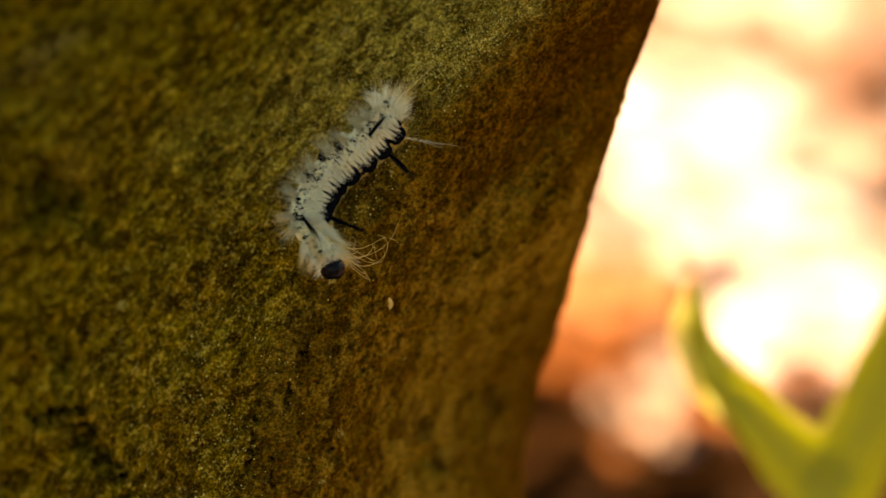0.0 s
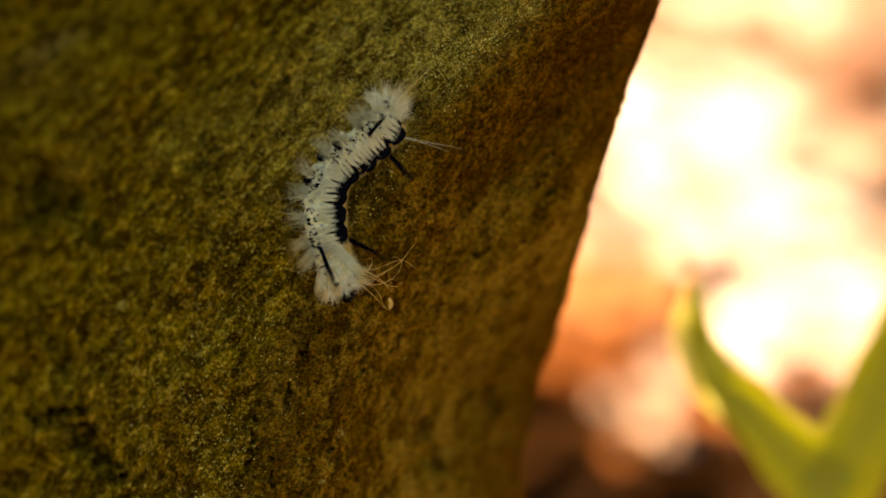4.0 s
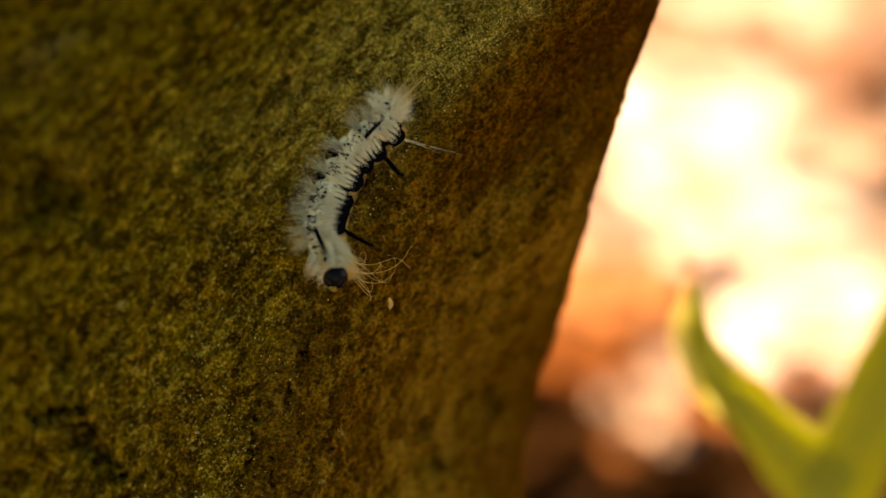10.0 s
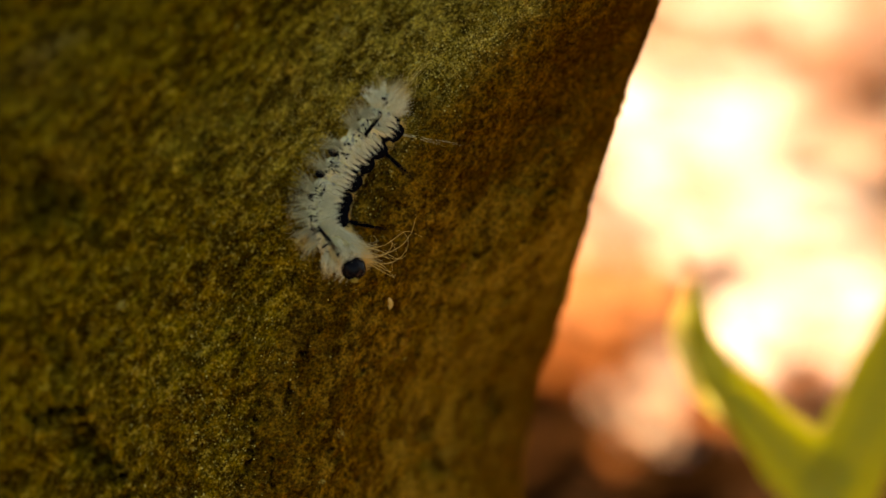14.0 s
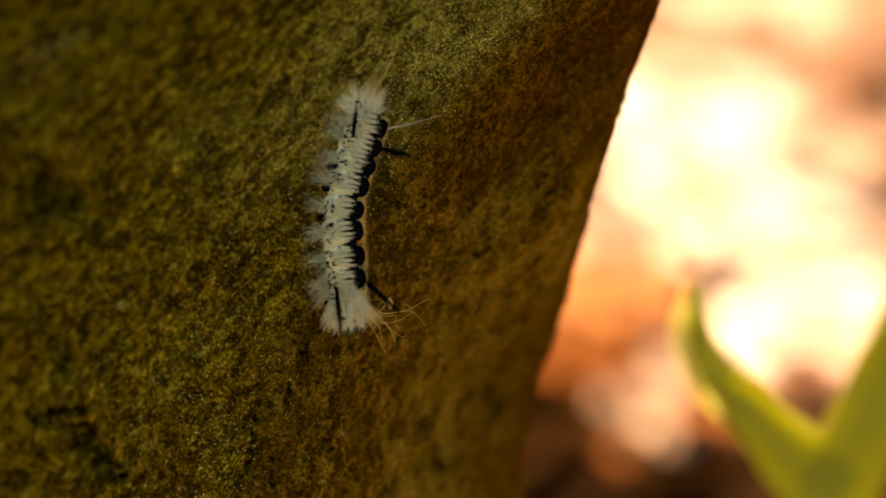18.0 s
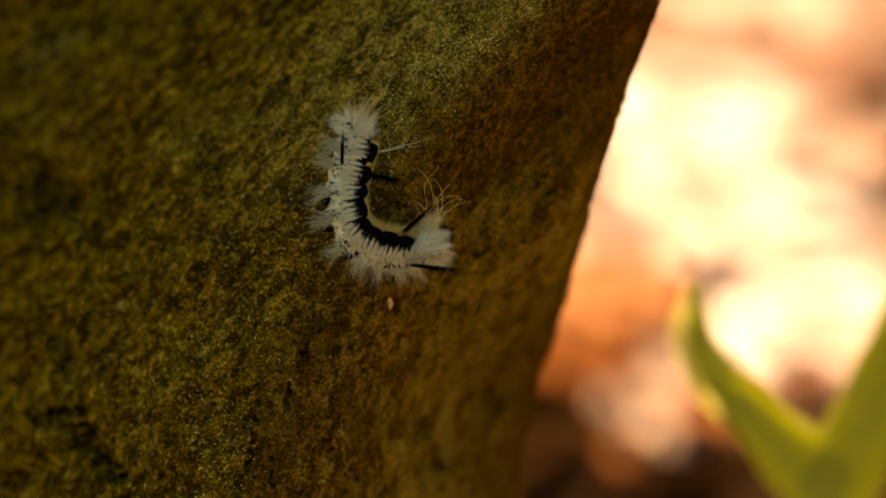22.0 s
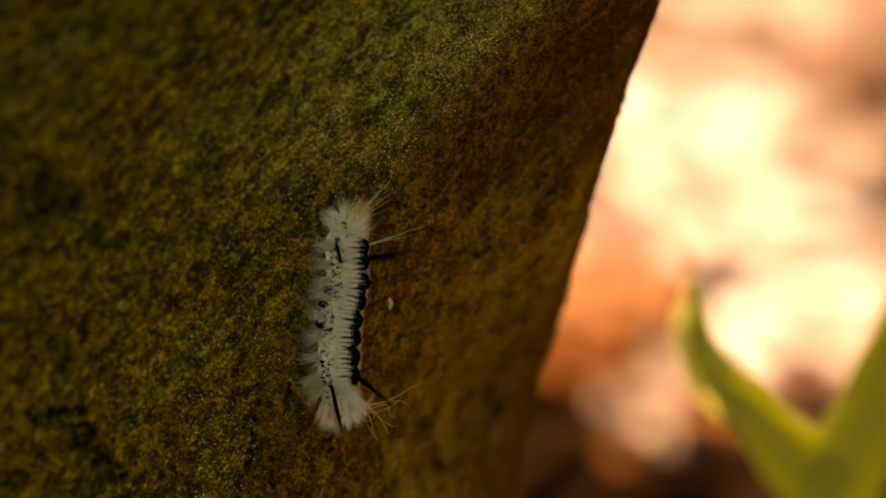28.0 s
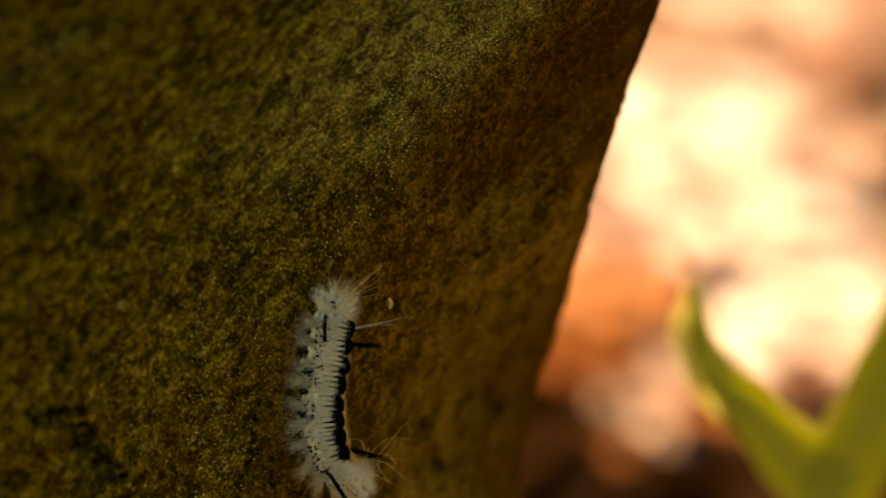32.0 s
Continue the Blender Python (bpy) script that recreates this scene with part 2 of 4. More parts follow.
def sheet(nx, ny, loop=False, start=0):
    """Faces of a grid of ny rows with nx points each; loop joins the ends of each row."""
    faces = []
    for j in range(ny - 1):
        for i in range(nx if loop else nx - 1):
            a, b = start + j * nx + i, start + j * nx + (i + 1) % nx
            faces.append((a, b, b + nx, a + nx))
    return faces


# ---- the trunk: x across it, y up along it, z out of the bark, from SPOT ----
FACE = Matrix.Translation(SPOT) @ Matrix(((1, 0, 0), UPWARD, -AHEAD)).transposed().to_4x4()
LEFT_END = -0.105


def soft_abs(d, k):
    return math.sqrt(d * d + k * k) - k


def ridge_x(y):
    c = max(-0.05, min(0.05, y))
    return -0.0165 + 0.56 * c + 4.5 * c * c + 0.06 * (y - c)


def edge_x(y):
    c = max(-0.06, min(0.06, y))
    return 1.04 * (0.0250 + 0.26 * c + 1.2 * c * c) + 0.001 * math.exp(-(y / 0.02) ** 2) + 0.0011 * math.exp(-((y + 0.018) / 0.011) ** 2) + 0.06 * (y - c)


def bark_z(x, y):
    """The large form of the bark: a blunt ridge with a face on either side."""
    d = x - ridge_x(y)
    z = -(0.6 if d < 0 else 0.76) * soft_abs(d, 0.009)
    # a shallow furrow beside the ridge, deeper towards the top
    z -= 0.0055 * math.exp(-((d - 0.019) / 0.009) ** 2) * max(0.0, min(1.0, (y + 0.015) / 0.03))
    # low down the bare side turns away faster
    z -= 0.75 * max(0.0, d - 0.01) * max(0.0, min(1.0, (0.008 - y) / 0.035))
    near = max(0.0, 1 - (edge_x(y) - x) / 0.012)
    z -= 0.008 * near ** 3
    p = Vector((x * 30, y * 22, 0.3))
    # hollows and swellings on the green side climb to the right
    u, v = 0.77 * x + 0.64 * y, -0.64 * x + 0.77 * y
    left = max(0.0, min(1.0, -(d + 0.006) / 0.03))
    z += left * (0.0017 * noise.noise(Vector((u * 34, v * 80, 5.1))) - 0.0016 * max(0.0, noise.noise(Vector((u * 60, v * 150, 2.2)))))
    return z + 0.0022 * noise.noise(p) + 0.0009 * noise.noise(p * 3.1)


# cracks of the bark as lines of points, with half width and depth, and single pits: all in mm
CRACKS = [([(-23.2, -15.0), (-25.0, -18.0), (-27.4, -22.8), (-27.9, -26.0), (-29.2, -30.5)], 0.45, 1.6),
          ([(-33.2, -24.4), (-34.0, -30.0), (-34.8, -37.0), (-36.4, -41.5), (-37.2, -46.0)], 0.5, 2.0),
          ([(-30.1, -34.0), (-31.4, -38.5), (-31.0, -43.0)], 0.35, 1.2),
          ([(-78.0, -32.5), (-73.0, -31.2), (-69.0, -30.0), (-67.5, -35.0), (-63.5, -40.0), (-61.0, -42.0)], 1.5, 5.0),
          ([(-14.0, -18.0), (-15.2, -24.0), (-14.6, -28.0)], 0.4, 1.0),
          ([(-52.0, 3.0), (-56.0, 1.5), (-60.0, 1.0)], 0.6, 1.2)]
PITS = [(-4.2, -35.0, 1.3, 2.6), (-2.5, -41.4, 2.4, 3.2), (8.3, -30.7, 3.0, 2.6), (-20.9, -37.3, 1.1, 1.8), (-68.0, -36.5, 2.6, 3.6), (-71.7, -22.5, 2.2, 2.4), (-78.0, 10.5, 4.4, 6.5), (-71.5, 9.0, 2.8, 5.0), (-66.0, 4.5, 1.8, 2.0), (-74.5, -17.0, 2.4, 2.2), (-64.0, -39.0, 2.2, 3.4)]


def crack_depth(x, y):
    """How deep cracks and pits cut into the bark."""
    x, y = x / MM, y / MM
    x += 1.6 * noise.noise(Vector((x * 0.5, y * 0.5, 4.0))) + 0.5 * noise.noise(Vector((x * 1.6, y * 1.6, 4.0)))
    y += 0.9 * noise.noise(Vector((x * 0.5, y * 0.5, 9.0)))
    deep = 0.0
    for px, py, r, d in PITS:
        if abs(x - px) < 2.5 * r and abs(y - py) < 3.5 * r:
            deep = max(deep, d * math.exp(-((x - px) / r) ** 2 - ((y - py) / (1.4 * r)) ** 2))
    for line, w, d in CRACKS:
        for (ax, ay), (bx, by) in zip(line, line[1:]):
            if min(ax, bx) - 3 * w < x < max(ax, bx) + 3 * w and min(ay, by) - 3 * w < y < max(ay, by) + 3 * w:
                t = max(0.0, min(1.0, ((x - ax) * (bx - ax) + (y - ay) * (by - ay)) / ((bx - ax) ** 2 + (by - ay) ** 2)))
                gap = (x - ax - t * (bx - ax)) ** 2 + (y - ay - t * (by - ay)) ** 2
                patchy = max(0.0, 0.3 + 1.7 * noise.noise(Vector((x * 0.7, y * 0.7, 1.0))))
                deep = max(deep, d * min(1.0, patchy) * math.exp(-gap / (w * w)))
    return 1.7 * deep * MM


def rough_z(x, y):
    q = Vector((290 * (0.64 * x - 0.77 * y), 210 * (0.77 * x + 0.64 * y), 1.7))
    pits = max(0.0, noise.noise(q) - 0.22)
    side = 0.5 + 0.5 * max(-1.0, min(1.0, (x - ridge_x(y)) / 0.02))
    return (bark_z(x, y) + 0.0006 * noise.noise(q * 2.3) + 0.0004 * noise.noise(q * 5.5) + 0.00024 * noise.noise(q * 10)
            - (0.0012 + 0.0012 * side) * pits - crack_depth(x, y))


def spread(lo, hi, inner_lo, inner_hi, fine, coarse):
    """Steps from lo to hi: fine inside the inner stretch, growing outside it."""
    xs = list(np.arange(inner_lo, inner_hi, fine))
    step, x = fine, inner_hi
    while x < hi:
        xs.append(x)
        step = min(coarse, step * 1.25)
        x += step
    xs.append(hi)
    step, x, low = fine, inner_lo, []
    while x > lo:
        step = min(coarse, step * 1.25)
        x -= step
        low.append(max(x, lo))
    return low[::-1] + xs


def build_trunk():
    ys = spread(-0.34, 2.3, -0.05, 0.05, 0.0003, 0.06)
    front = 520
    back = 26
    verts = []
    for y in ys:
        e = edge_x(y)
        flare = 1 + 0.5 * max(0.0, -y - 0.12) ** 1.2
        taper = 1 - 0.1 * max(0.0, y)
        fine_here = abs(y) < 0.06
        row = []
        for i in range(front):
            s = i / (front - 1)
            left = LEFT_END + 0.06 * max(0.0, y - 0.06)
            x = left + (e - left) * s
            row.append((x, y, rough_z(x, y) if fine_here else bark_z(x, y)))
        x1, z1, x0, z0 = row[-1][0], row[-1][2], row[0][0], row[0][2]
        ragged = 0.0007 * noise.noise(Vector((y * 170, 3.3, 0))) + 0.0004 * noise.noise(Vector((y * 700, 5.3, 0)))
        for i in range(1, back):
            a = math.pi * i / back
            mx, half = (x1 + x0) / 2, (x1 - x0) / 2
            bx = mx + half * math.cos(a) + 0.003 * math.sin(a) * math.cos(a)
            bz = z1 + (z0 - z1) * i / back - 0.15 * math.sin(a) ** 0.8
            bump = 0.006 * noise.noise(Vector((bx * 20, y * 9, bz * 20)))
            row.append((bx + bump, y, bz + bump))
        row = [(x + (ragged if front - 12 < i < front + 2 else 0), yy, z) for i, (x, yy, z) in enumerate(row)]
        mx = (x1 + x0) / 2
        if not fine_here:
            k = flare * taper
            stand = math.tan(TILT) * max(0.0, y - 0.06)
            row = [(mx + (x - mx) * k, yy, -0.07 + (z + 0.07) * k + stand) for x, yy, z in row]
        verts += row
    n = front + back - 1
    faces = sheet(n, len(ys), loop=True)
    faces.append(tuple(range(n - 1, -1, -1)))
    faces.append(tuple(range(n * (len(ys) - 1), n * len(ys))))
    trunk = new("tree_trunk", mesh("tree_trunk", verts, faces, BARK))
    trunk.matrix_world = FACE
    tagged(trunk, "brown tree trunk with green algae and pitted rough bark", "tree trunk")
    return trunk


TETRA = [(1, 1, 1), (1, -1, -1), (-1, 1, -1), (-1, -1, 1)]


def build_grain(trunk):
    """Loose specks of dust and algae that stand proud of the bark, the palest painted as glints."""
    rnd = random.Random(4)
    verts, faces = [], []
    for i in range(34000):
        high = i > 26000
        y = rnd.uniform(0.012, 0.047) if high else rnd.uniform(-0.047, 0.047)
        x = ridge_x(y) + (rnd.gauss(-0.006, 0.006) if high else rnd.gauss(-0.010, 0.014) if rnd.random() < 0.93 else rnd.gauss(0.0, 0.022))
        if not LEFT_END < x < edge_x(y) - 0.003 or (x > ridge_x(y) + 0.001 and rnd.random() < 0.94):
            continue
        if noise.noise(Vector((x * 170, y * 120, 8.8))) < rnd.uniform(-0.35, 0.5):
            continue
        r = 0.00003 + 0.00012 * rnd.random() ** 2.8
        turn = Euler((rnd.uniform(0, 6), rnd.uniform(0, 6), rnd.uniform(0, 6))).to_matrix()
        at = Vector((x, y, rough_z(x, y) + 0.4 * r))
        k = len(verts)
        verts += [at + turn @ (Vector(c) * r) for c in TETRA]
        faces += [(k, k + 1, k + 2), (k, k + 3, k + 1), (k, k + 2, k + 3), (k + 1, k + 3, k + 2)]
    grain = part("bark_grain", mesh("bark_grain", verts, faces, GRAIN, False), trunk, "fine sandy grains on the bark")
    tagged(grain, kind="stuff")


def blob(name, rx, ry, rz, material, seed=0, uneven=0.15, nx=12, ny=8, bend=0.0):
    """A lumpy rounded piece with half axes rx, ry, rz."""
    verts = []
    for j in range(ny):
        b = math.pi * (j + 0.02) / (ny - 0.96)
        for i in range(nx):
            a = 2 * math.pi * i / nx
            d = Vector((math.sin(b) * math.cos(a), -math.cos(b), math.sin(b) * math.sin(a)))
            k = 1 + uneven * noise.noise(d * 1.7 + Vector((seed, 0, 0)))
            verts.append((rx * d.x * k + bend * d.y * d.y, ry * d.y * k, rz * d.z * k))
    faces = sheet(nx, ny, loop=True) + [tuple(range(nx))[::-1], tuple(range(nx * (ny - 1), nx * ny))]
    return mesh(name, verts, faces, material)


def on_bark(x, y, turn=0, up=0.0):
    """A pose on the bark at x, y (mm) of the trunk's face."""
    x, y = x * MM, y * MM
    h = 0.001
    nx = (rough_z(x - h, y) - rough_z(x + h, y)) / (2 * h)
    ny = (rough_z(x, y - h) - rough_z(x, y + h)) / (2 * h)
    z = Vector((nx, ny, 1)).normalized()
    q = z.to_track_quat("Z", "Y").to_matrix().to_4x4()
    return FACE @ Matrix.Translation((x, y, rough_z(x, y) + up)) @ q @ pose(0, 0, 0, 0, 0, turn)


def build_flecks():
    husk = new("seed_husk", blob("seed_husk", 0.00052, 0.0014, 0.00045, HUSK, 3, 0.2, bend=-0.0003))
    husk.matrix_world = on_bark(-9.7, -9.9, -40, 0.0003)
    tagged(husk, "small curved straw-coloured seed husk stuck on bark", "seed husk")
    spots = [(-18.8, -34.0, 0.9, 1.9, -30, FLECK), (-22.3, -42.2, 0.7, 1.2, -20, FLECK), (3.9, -3.2, 0.5, 0.7, 0, RUST),
             (-9.1, -19.6, 0.35, 0.9, 10, RUST), (-24.6, 31.8, 0.5, 0.6, 30, FLECK), (-11.1, 2.2, 0.5, 0.6, 0, FLECK),
             (-37.0, 28.2, 0.4, 0.5, 0, FLECK), (-18.5, 40.5, 1.0, 0.9, 20, FLECK), (-0.8, 27.5, 0.45, 0.6, 0, FLECK)]
    spots += [(-19.9, 43.6, 0.7, 0.8, 10, FLECK), (-39.4, 42.9, 1.1, 1.0, 0, FLECK), (-23.5, 37.7, 0.8, 0.8, 30, FLECK), (-61.0, -10.5, 1.2, 1.0, 0, FLECK)]
    for i, (x, y, w, l, turn, material) in enumerate(spots):
        fleck = new("bark_fleck", crumb_patch("bark_fleck", w * MM, l * MM, material, i))
        fleck.matrix_world = on_bark(x, y, turn, 0.00002)
        tagged(fleck, "rusty red fleck on the bark" if material is RUST else "pale dry lichen fleck on the bark", "fleck", "flecks on the bark")
    points = [(-6.2, -14.2), (-6.5, -16.0), (-6.9, -17.7), (-8.2, -19.3), (-9.3, -20.6), (-10.2, -21.7)]
    line = smooth_line([FACE @ Vector((x * MM, y * MM, rough_z(x * MM, y * MM) + 0.0003)) for x, y in points], 4)
    fibre = new("plant_fibre", stalk_mesh("plant_fibre", line, 0.00006, RUST, 5))
    tagged(fibre, "thin curved reddish plant fibre lying on bark", "fibre")


def crumb_patch(name, w, l, material, seed):
    """A low patch of small crumbs."""
    rnd = random.Random(seed)
    verts, faces = [], []
    for _ in range(26):
        a, d = rnd.uniform(0, 6.28), rnd.random() ** 0.6
        r = rnd.uniform(0.12, 0.3) * min(w, l)
        piece = blob(name, r * rnd.uniform(0.7, 1.3), r, r * 0.6, material, rnd.uniform(0, 50), 0.5, 6, 5)
        k, at = len(verts), Vector((w * d * math.cos(a), l * d * math.sin(a), 0))
        verts += [v.co + at for v in piece.vertices]
        faces += [tuple(k + i for i in p.vertices) for p in piece.polygons]
        bpy.data.meshes.remove(piece)
    return mesh(name, verts, faces, material, False)


# ---- the caterpillar: each segment has x to its right, y forward, z up its back ----
R = 3.2 * MM


def strands(name, roots, ways, lengths, bends, width, material, rings=4, curl=0.0, seed=0):
    """Tapered hairs, three-sided, joined into one tuft."""
    rng = np.random.default_rng(seed)
    roots, ways, bends = np.array(roots, float), np.array(ways, float), np.array(bends, float)
    ways /= np.linalg.norm(ways, axis=1)[:, None]
    lengths = np.array(lengths, float)[:, None]
    count = len(roots)
    aside = np.cross(ways, rng.normal(size=(count, 3)))
    aside /= np.linalg.norm(aside, axis=1)[:, None]
    other = np.cross(ways, aside)
    verts = np.zeros((count, rings, 3, 3))
    for j in range(rings):
        s = j / (rings - 1)
        mid = roots + lengths * (s * ways + s * s * bends)
        if curl:
            mid = mid + lengths * curl * s * s * (np.sin(5 * s) * aside + (1 - np.cos(5 * s)) * other)
        w = width * (1 - 0.85 * s)
        for k in range(3):
            a = 2 * math.pi * k / 3
            verts[:, j, k] = mid + w * (math.cos(a) * aside + math.sin(a) * other)
    faces = []
    for c in range(count):
        base = c * rings * 3
        for j in range(rings - 1):
            for k in range(3):
                a, b = base + j * 3 + k, base + j * 3 + (k + 1) % 3
                faces.append((a, b, b + 3, a + 3))
    return mesh(name, verts.reshape(-1, 3), faces, material)


def round_the_back(angle, y, r=R):
    """A point of the skin: angle from the back's middle line towards +x."""
    return (r * math.sin(angle), y, r * math.cos(angle))


def tuft(name, count, angle, spread_a, aim, spread_w, y0, y_spread, y_aim, y_fan, lo, hi, material, seed, width=0.00003, bend=(0, 0, 0), r=R, curl=0.0, rings=4, loose=0.55, flare=0.5):
    """Hairs rooted round the back at angle (degrees), aimed at another angle, fanned along the body."""
    rnd = random.Random(seed)
    roots, ways, lengths, bends = [], [], [], []
    if material is not BLACK_HAIR:
        count, width = int(1.6 * count), 0.64 * width
    locks = [(rnd.gauss(0, 1), rnd.gauss(0, 1), rnd.gauss(0, 1), rnd.gauss(0, 1)) for _ in range(max(4, int(count * loose * loose / 6.5)))]
    for _ in range(count):
        # the hairs gather in small locks
        own = [0.85 * c + loose * rnd.gauss(0, 1) for c in rnd.choice(locks)]
        a = radians(angle + spread_a * own[0])
        y = y0 + y_spread * own[1]
        d = radians(aim + spread_w * own[2])
        roots.append(round_the_back(a, y, r * 0.96))
        ways.append((math.sin(d), y_aim + y_fan * own[3] + (y - y0) / R * flare, math.cos(d)))
        lengths.append(rnd.uniform(lo, hi) * MM)
        bends.append([b + rnd.gauss(0, 0.1) for b in bend])
    return strands(name, roots, ways, lengths, bends, width, material, rings, curl, seed)


def ring_mesh(name, length, r_front, r_rear, material, seed):
    """One plump ring of the body."""
    verts, nx, ny = [], 22, 11
    for j in range(ny):
        s = -1 + 2 * j / (ny - 1)
        rr = (r_rear + (r_front - r_rear) * (s + 1) / 2) * max(0.02, 1 - abs(s) ** 3) ** 0.5
        for i in range(nx):
            a = 2 * math.pi * i / nx
            k = 1 + 0.05 * noise.noise(Vector((3 * math.cos(a), 3 * math.sin(a), s * 2 + seed)))
            verts.append((rr * k * math.sin(a), s * length, rr * k * math.cos(a) * 0.97))
    faces = sheet(nx, ny, loop=True) + [tuple(range(nx))[::-1], tuple(range(nx * (ny - 1), nx * ny))]
    return mesh(name, verts, faces, material)


def hump(name, at, size, turn, seed, blunt=1.0, material=None):
    """A rounded black piece; blunt below 1 makes its ends fuller."""
    verts, nx, ny = [], 14, 12
    m = Matrix.Translation(at) @ turn.to_matrix().to_4x4()
    for j in range(ny):
        b = math.pi * (j + 0.03) / (ny - 0.94)
        for i in range(nx):
            a = 2 * math.pi * i / nx
            d = Vector((math.sin(b) ** blunt * math.cos(a), -math.cos(b), math.sin(b) ** blunt * math.sin(a)))
            k = 1 + 0.12 * noise.noise(d * 2 + Vector((seed, 0, 0)))
            verts.append(m @ Vector((size[0] * d.x * k, size[1] * d.y, size[2] * d.z * k)))
    faces = sheet(nx, ny, loop=True) + [tuple(range(nx))[::-1], tuple(range(nx * (ny - 1), nx * ny))]
    return mesh(name, verts, faces, material or BLACK)


def back_patch(name, y_half, seed):
    """The black skin along the middle of the back, drawn out into points between the white tufts."""
    verts, na, ny = [], 15, 33
    for j in range(ny):
        v = -1 + 2 * j / (ny - 1)
        # points reach down the flank, where the tufts part
        reach = 15 + 33 * max(0.0, 1 - 5.5 * min(abs(v + 1), abs(v + 0.5), abs(v), abs(v - 0.5), abs(v - 1)))
        for i in range(na):
            a = radians(-26 + (26 + reach) * i / (na - 1))
            edge = min(1.0, 5 * min(i, na - 1 - i) / (na - 1))
            k = 1.0 + 0.05 * edge + 0.02 * noise.noise(Vector((a * 3, v * 3, seed)))
            bulge = max(0.02, 1 - abs(0.53 * v) ** 3) ** 0.5
            verts.append((R * bulge * k * math.sin(a), v * y_half, R * bulge * k * math.cos(a)))
    return mesh(name, verts, sheet(na, ny), BLACK)


def add_black(seg, seed):
    rnd = random.Random(seed)
    lean = rnd.uniform(-12, -7)
    at = Vector(round_the_back(radians(lean), rnd.uniform(-0.15, 0.1) * MM, R * 1.04))
    size = (rnd.uniform(0.95, 1.1) * MM, rnd.uniform(1.7, 1.9) * MM, rnd.uniform(1.45, 1.7) * MM)
    part("black_saddle", hump("black_saddle", at, size, Euler((0, radians(lean), rnd.uniform(-0.12, 0.12))), seed, 0.75), seg, "rounded black tuft on the back")
    part("black_patch", back_patch("black_patch", 2.35 * MM, seed), seg, "pointed black skin between the white tufts")
    part("black_fringe", tuft("black_fringe", 260, lean, 8, lean, 18, 0, 0.8 * MM, 0, 0.5, 0.35, 0.8, BLACK_HAIR, seed + 1, 0.00006, r=R * 1.28), seg, "short black hairs")


def dots(name, seed, low=78, high=108, count=10):
    """Small black warts on either flank."""
    rnd = random.Random(seed)
    verts, faces = [], []
    for side in (1, -1):
        for _ in range(count):
            a = radians(side * rnd.uniform(low, high))
            y, s = rnd.uniform(-1.5, 1.5) * MM, rnd.uniform(0.13, 0.29) * MM
            long = rnd.choice((1.0, 1.0, 1.5, 2.4))
            c = Vector(round_the_back(a, y, R * 1.03))
            out, ahead = Vector((math.sin(a), 0, math.cos(a))), Vector((0, 1, 0))
            across = out.cross(ahead)
            k, n = len(verts), 7
            for h, w in ((-4.5, 1.0), (0.7, 0.9)):
                for i in range(n):
                    t = 2 * math.pi * i / n
                    verts.append(c + s * w * (math.cos(t) * across * long + math.sin(t) * ahead) + out * h * s * 0.6)
            verts.append(c + out * s * 1.0)
            for i in range(n):
                j = (i + 1) % n
                faces += [(k + i, k + j, k + n + j, k + n + i), (k + n + i, k + n + j, k + 2 * n)]
    return mesh(name, verts, faces, BLACK)


def wisp(name, root, way, length, seed):
    """One long soft hair that bends more and more towards its tip."""
    rnd = random.Random(seed)
    p, d = Vector(root), Vector(way).normalized()
    axis = Vector((rnd.gauss(0, 0.5), rnd.gauss(0, 0.5), rnd.choice((-1, 1)))).normalized()
    steps, points, turn = 22, [], rnd.uniform(0.05, 0.2)
    for k in range(steps):
        points.append(p.copy())
        s = k / steps
        d.rotate(Matrix.Rotation(turn * (0.4 + 4.2 * s * s) + rnd.gauss(0, 0.05), 3, axis))
        axis = (axis + 0.12 * Vector((rnd.gauss(0, 1), rnd.gauss(0, 1), rnd.gauss(0, 1)))).normalized()
        p = p + d * length / steps
    verts = []
    for k, q in enumerate(points):
        d = (points[min(k + 1, steps - 1)] - points[max(k - 1, 0)]).normalized()
        a = d.orthogonal().normalized()
        b = d.cross(a)
        w = 0.00007 * (1 - 0.7 * k / steps)
        verts += [q + w * (math.cos(2.094 * c) * a + math.sin(2.094 * c) * b) for c in range(3)]
    return mesh(name, verts, sheet(3, steps, True), CREAM)


def pencil(name, way, length, seed, material=None, count=36, width=0.00007, root=(0, 0, 0), curl=0.0, fan=0.03):
    """A tight brush of long hairs."""
    rnd = random.Random(seed)
    w = Vector(way).normalized()
    roots = [Vector(root) + Vector([rnd.gauss(0, 0.00018) for _ in range(3)]) for _ in range(count)]
    ways = [w + Vector([rnd.gauss(0, fan) for _ in range(3)]) for _ in range(count)]
    return strands(name, roots, ways, [rnd.uniform(0.7, 1.0) * length for _ in range(count)], [(0, 0, 0)] * count, width, material or BLACK_HAIR, 9 if curl else 5, curl, seed)


def aim(angle, ahead, out):
    """A way that leaves the skin at angle (degrees) from the back's middle, and leads ahead along the body."""
    return (out * math.sin(radians(angle)), ahead, out * math.cos(radians(angle)))


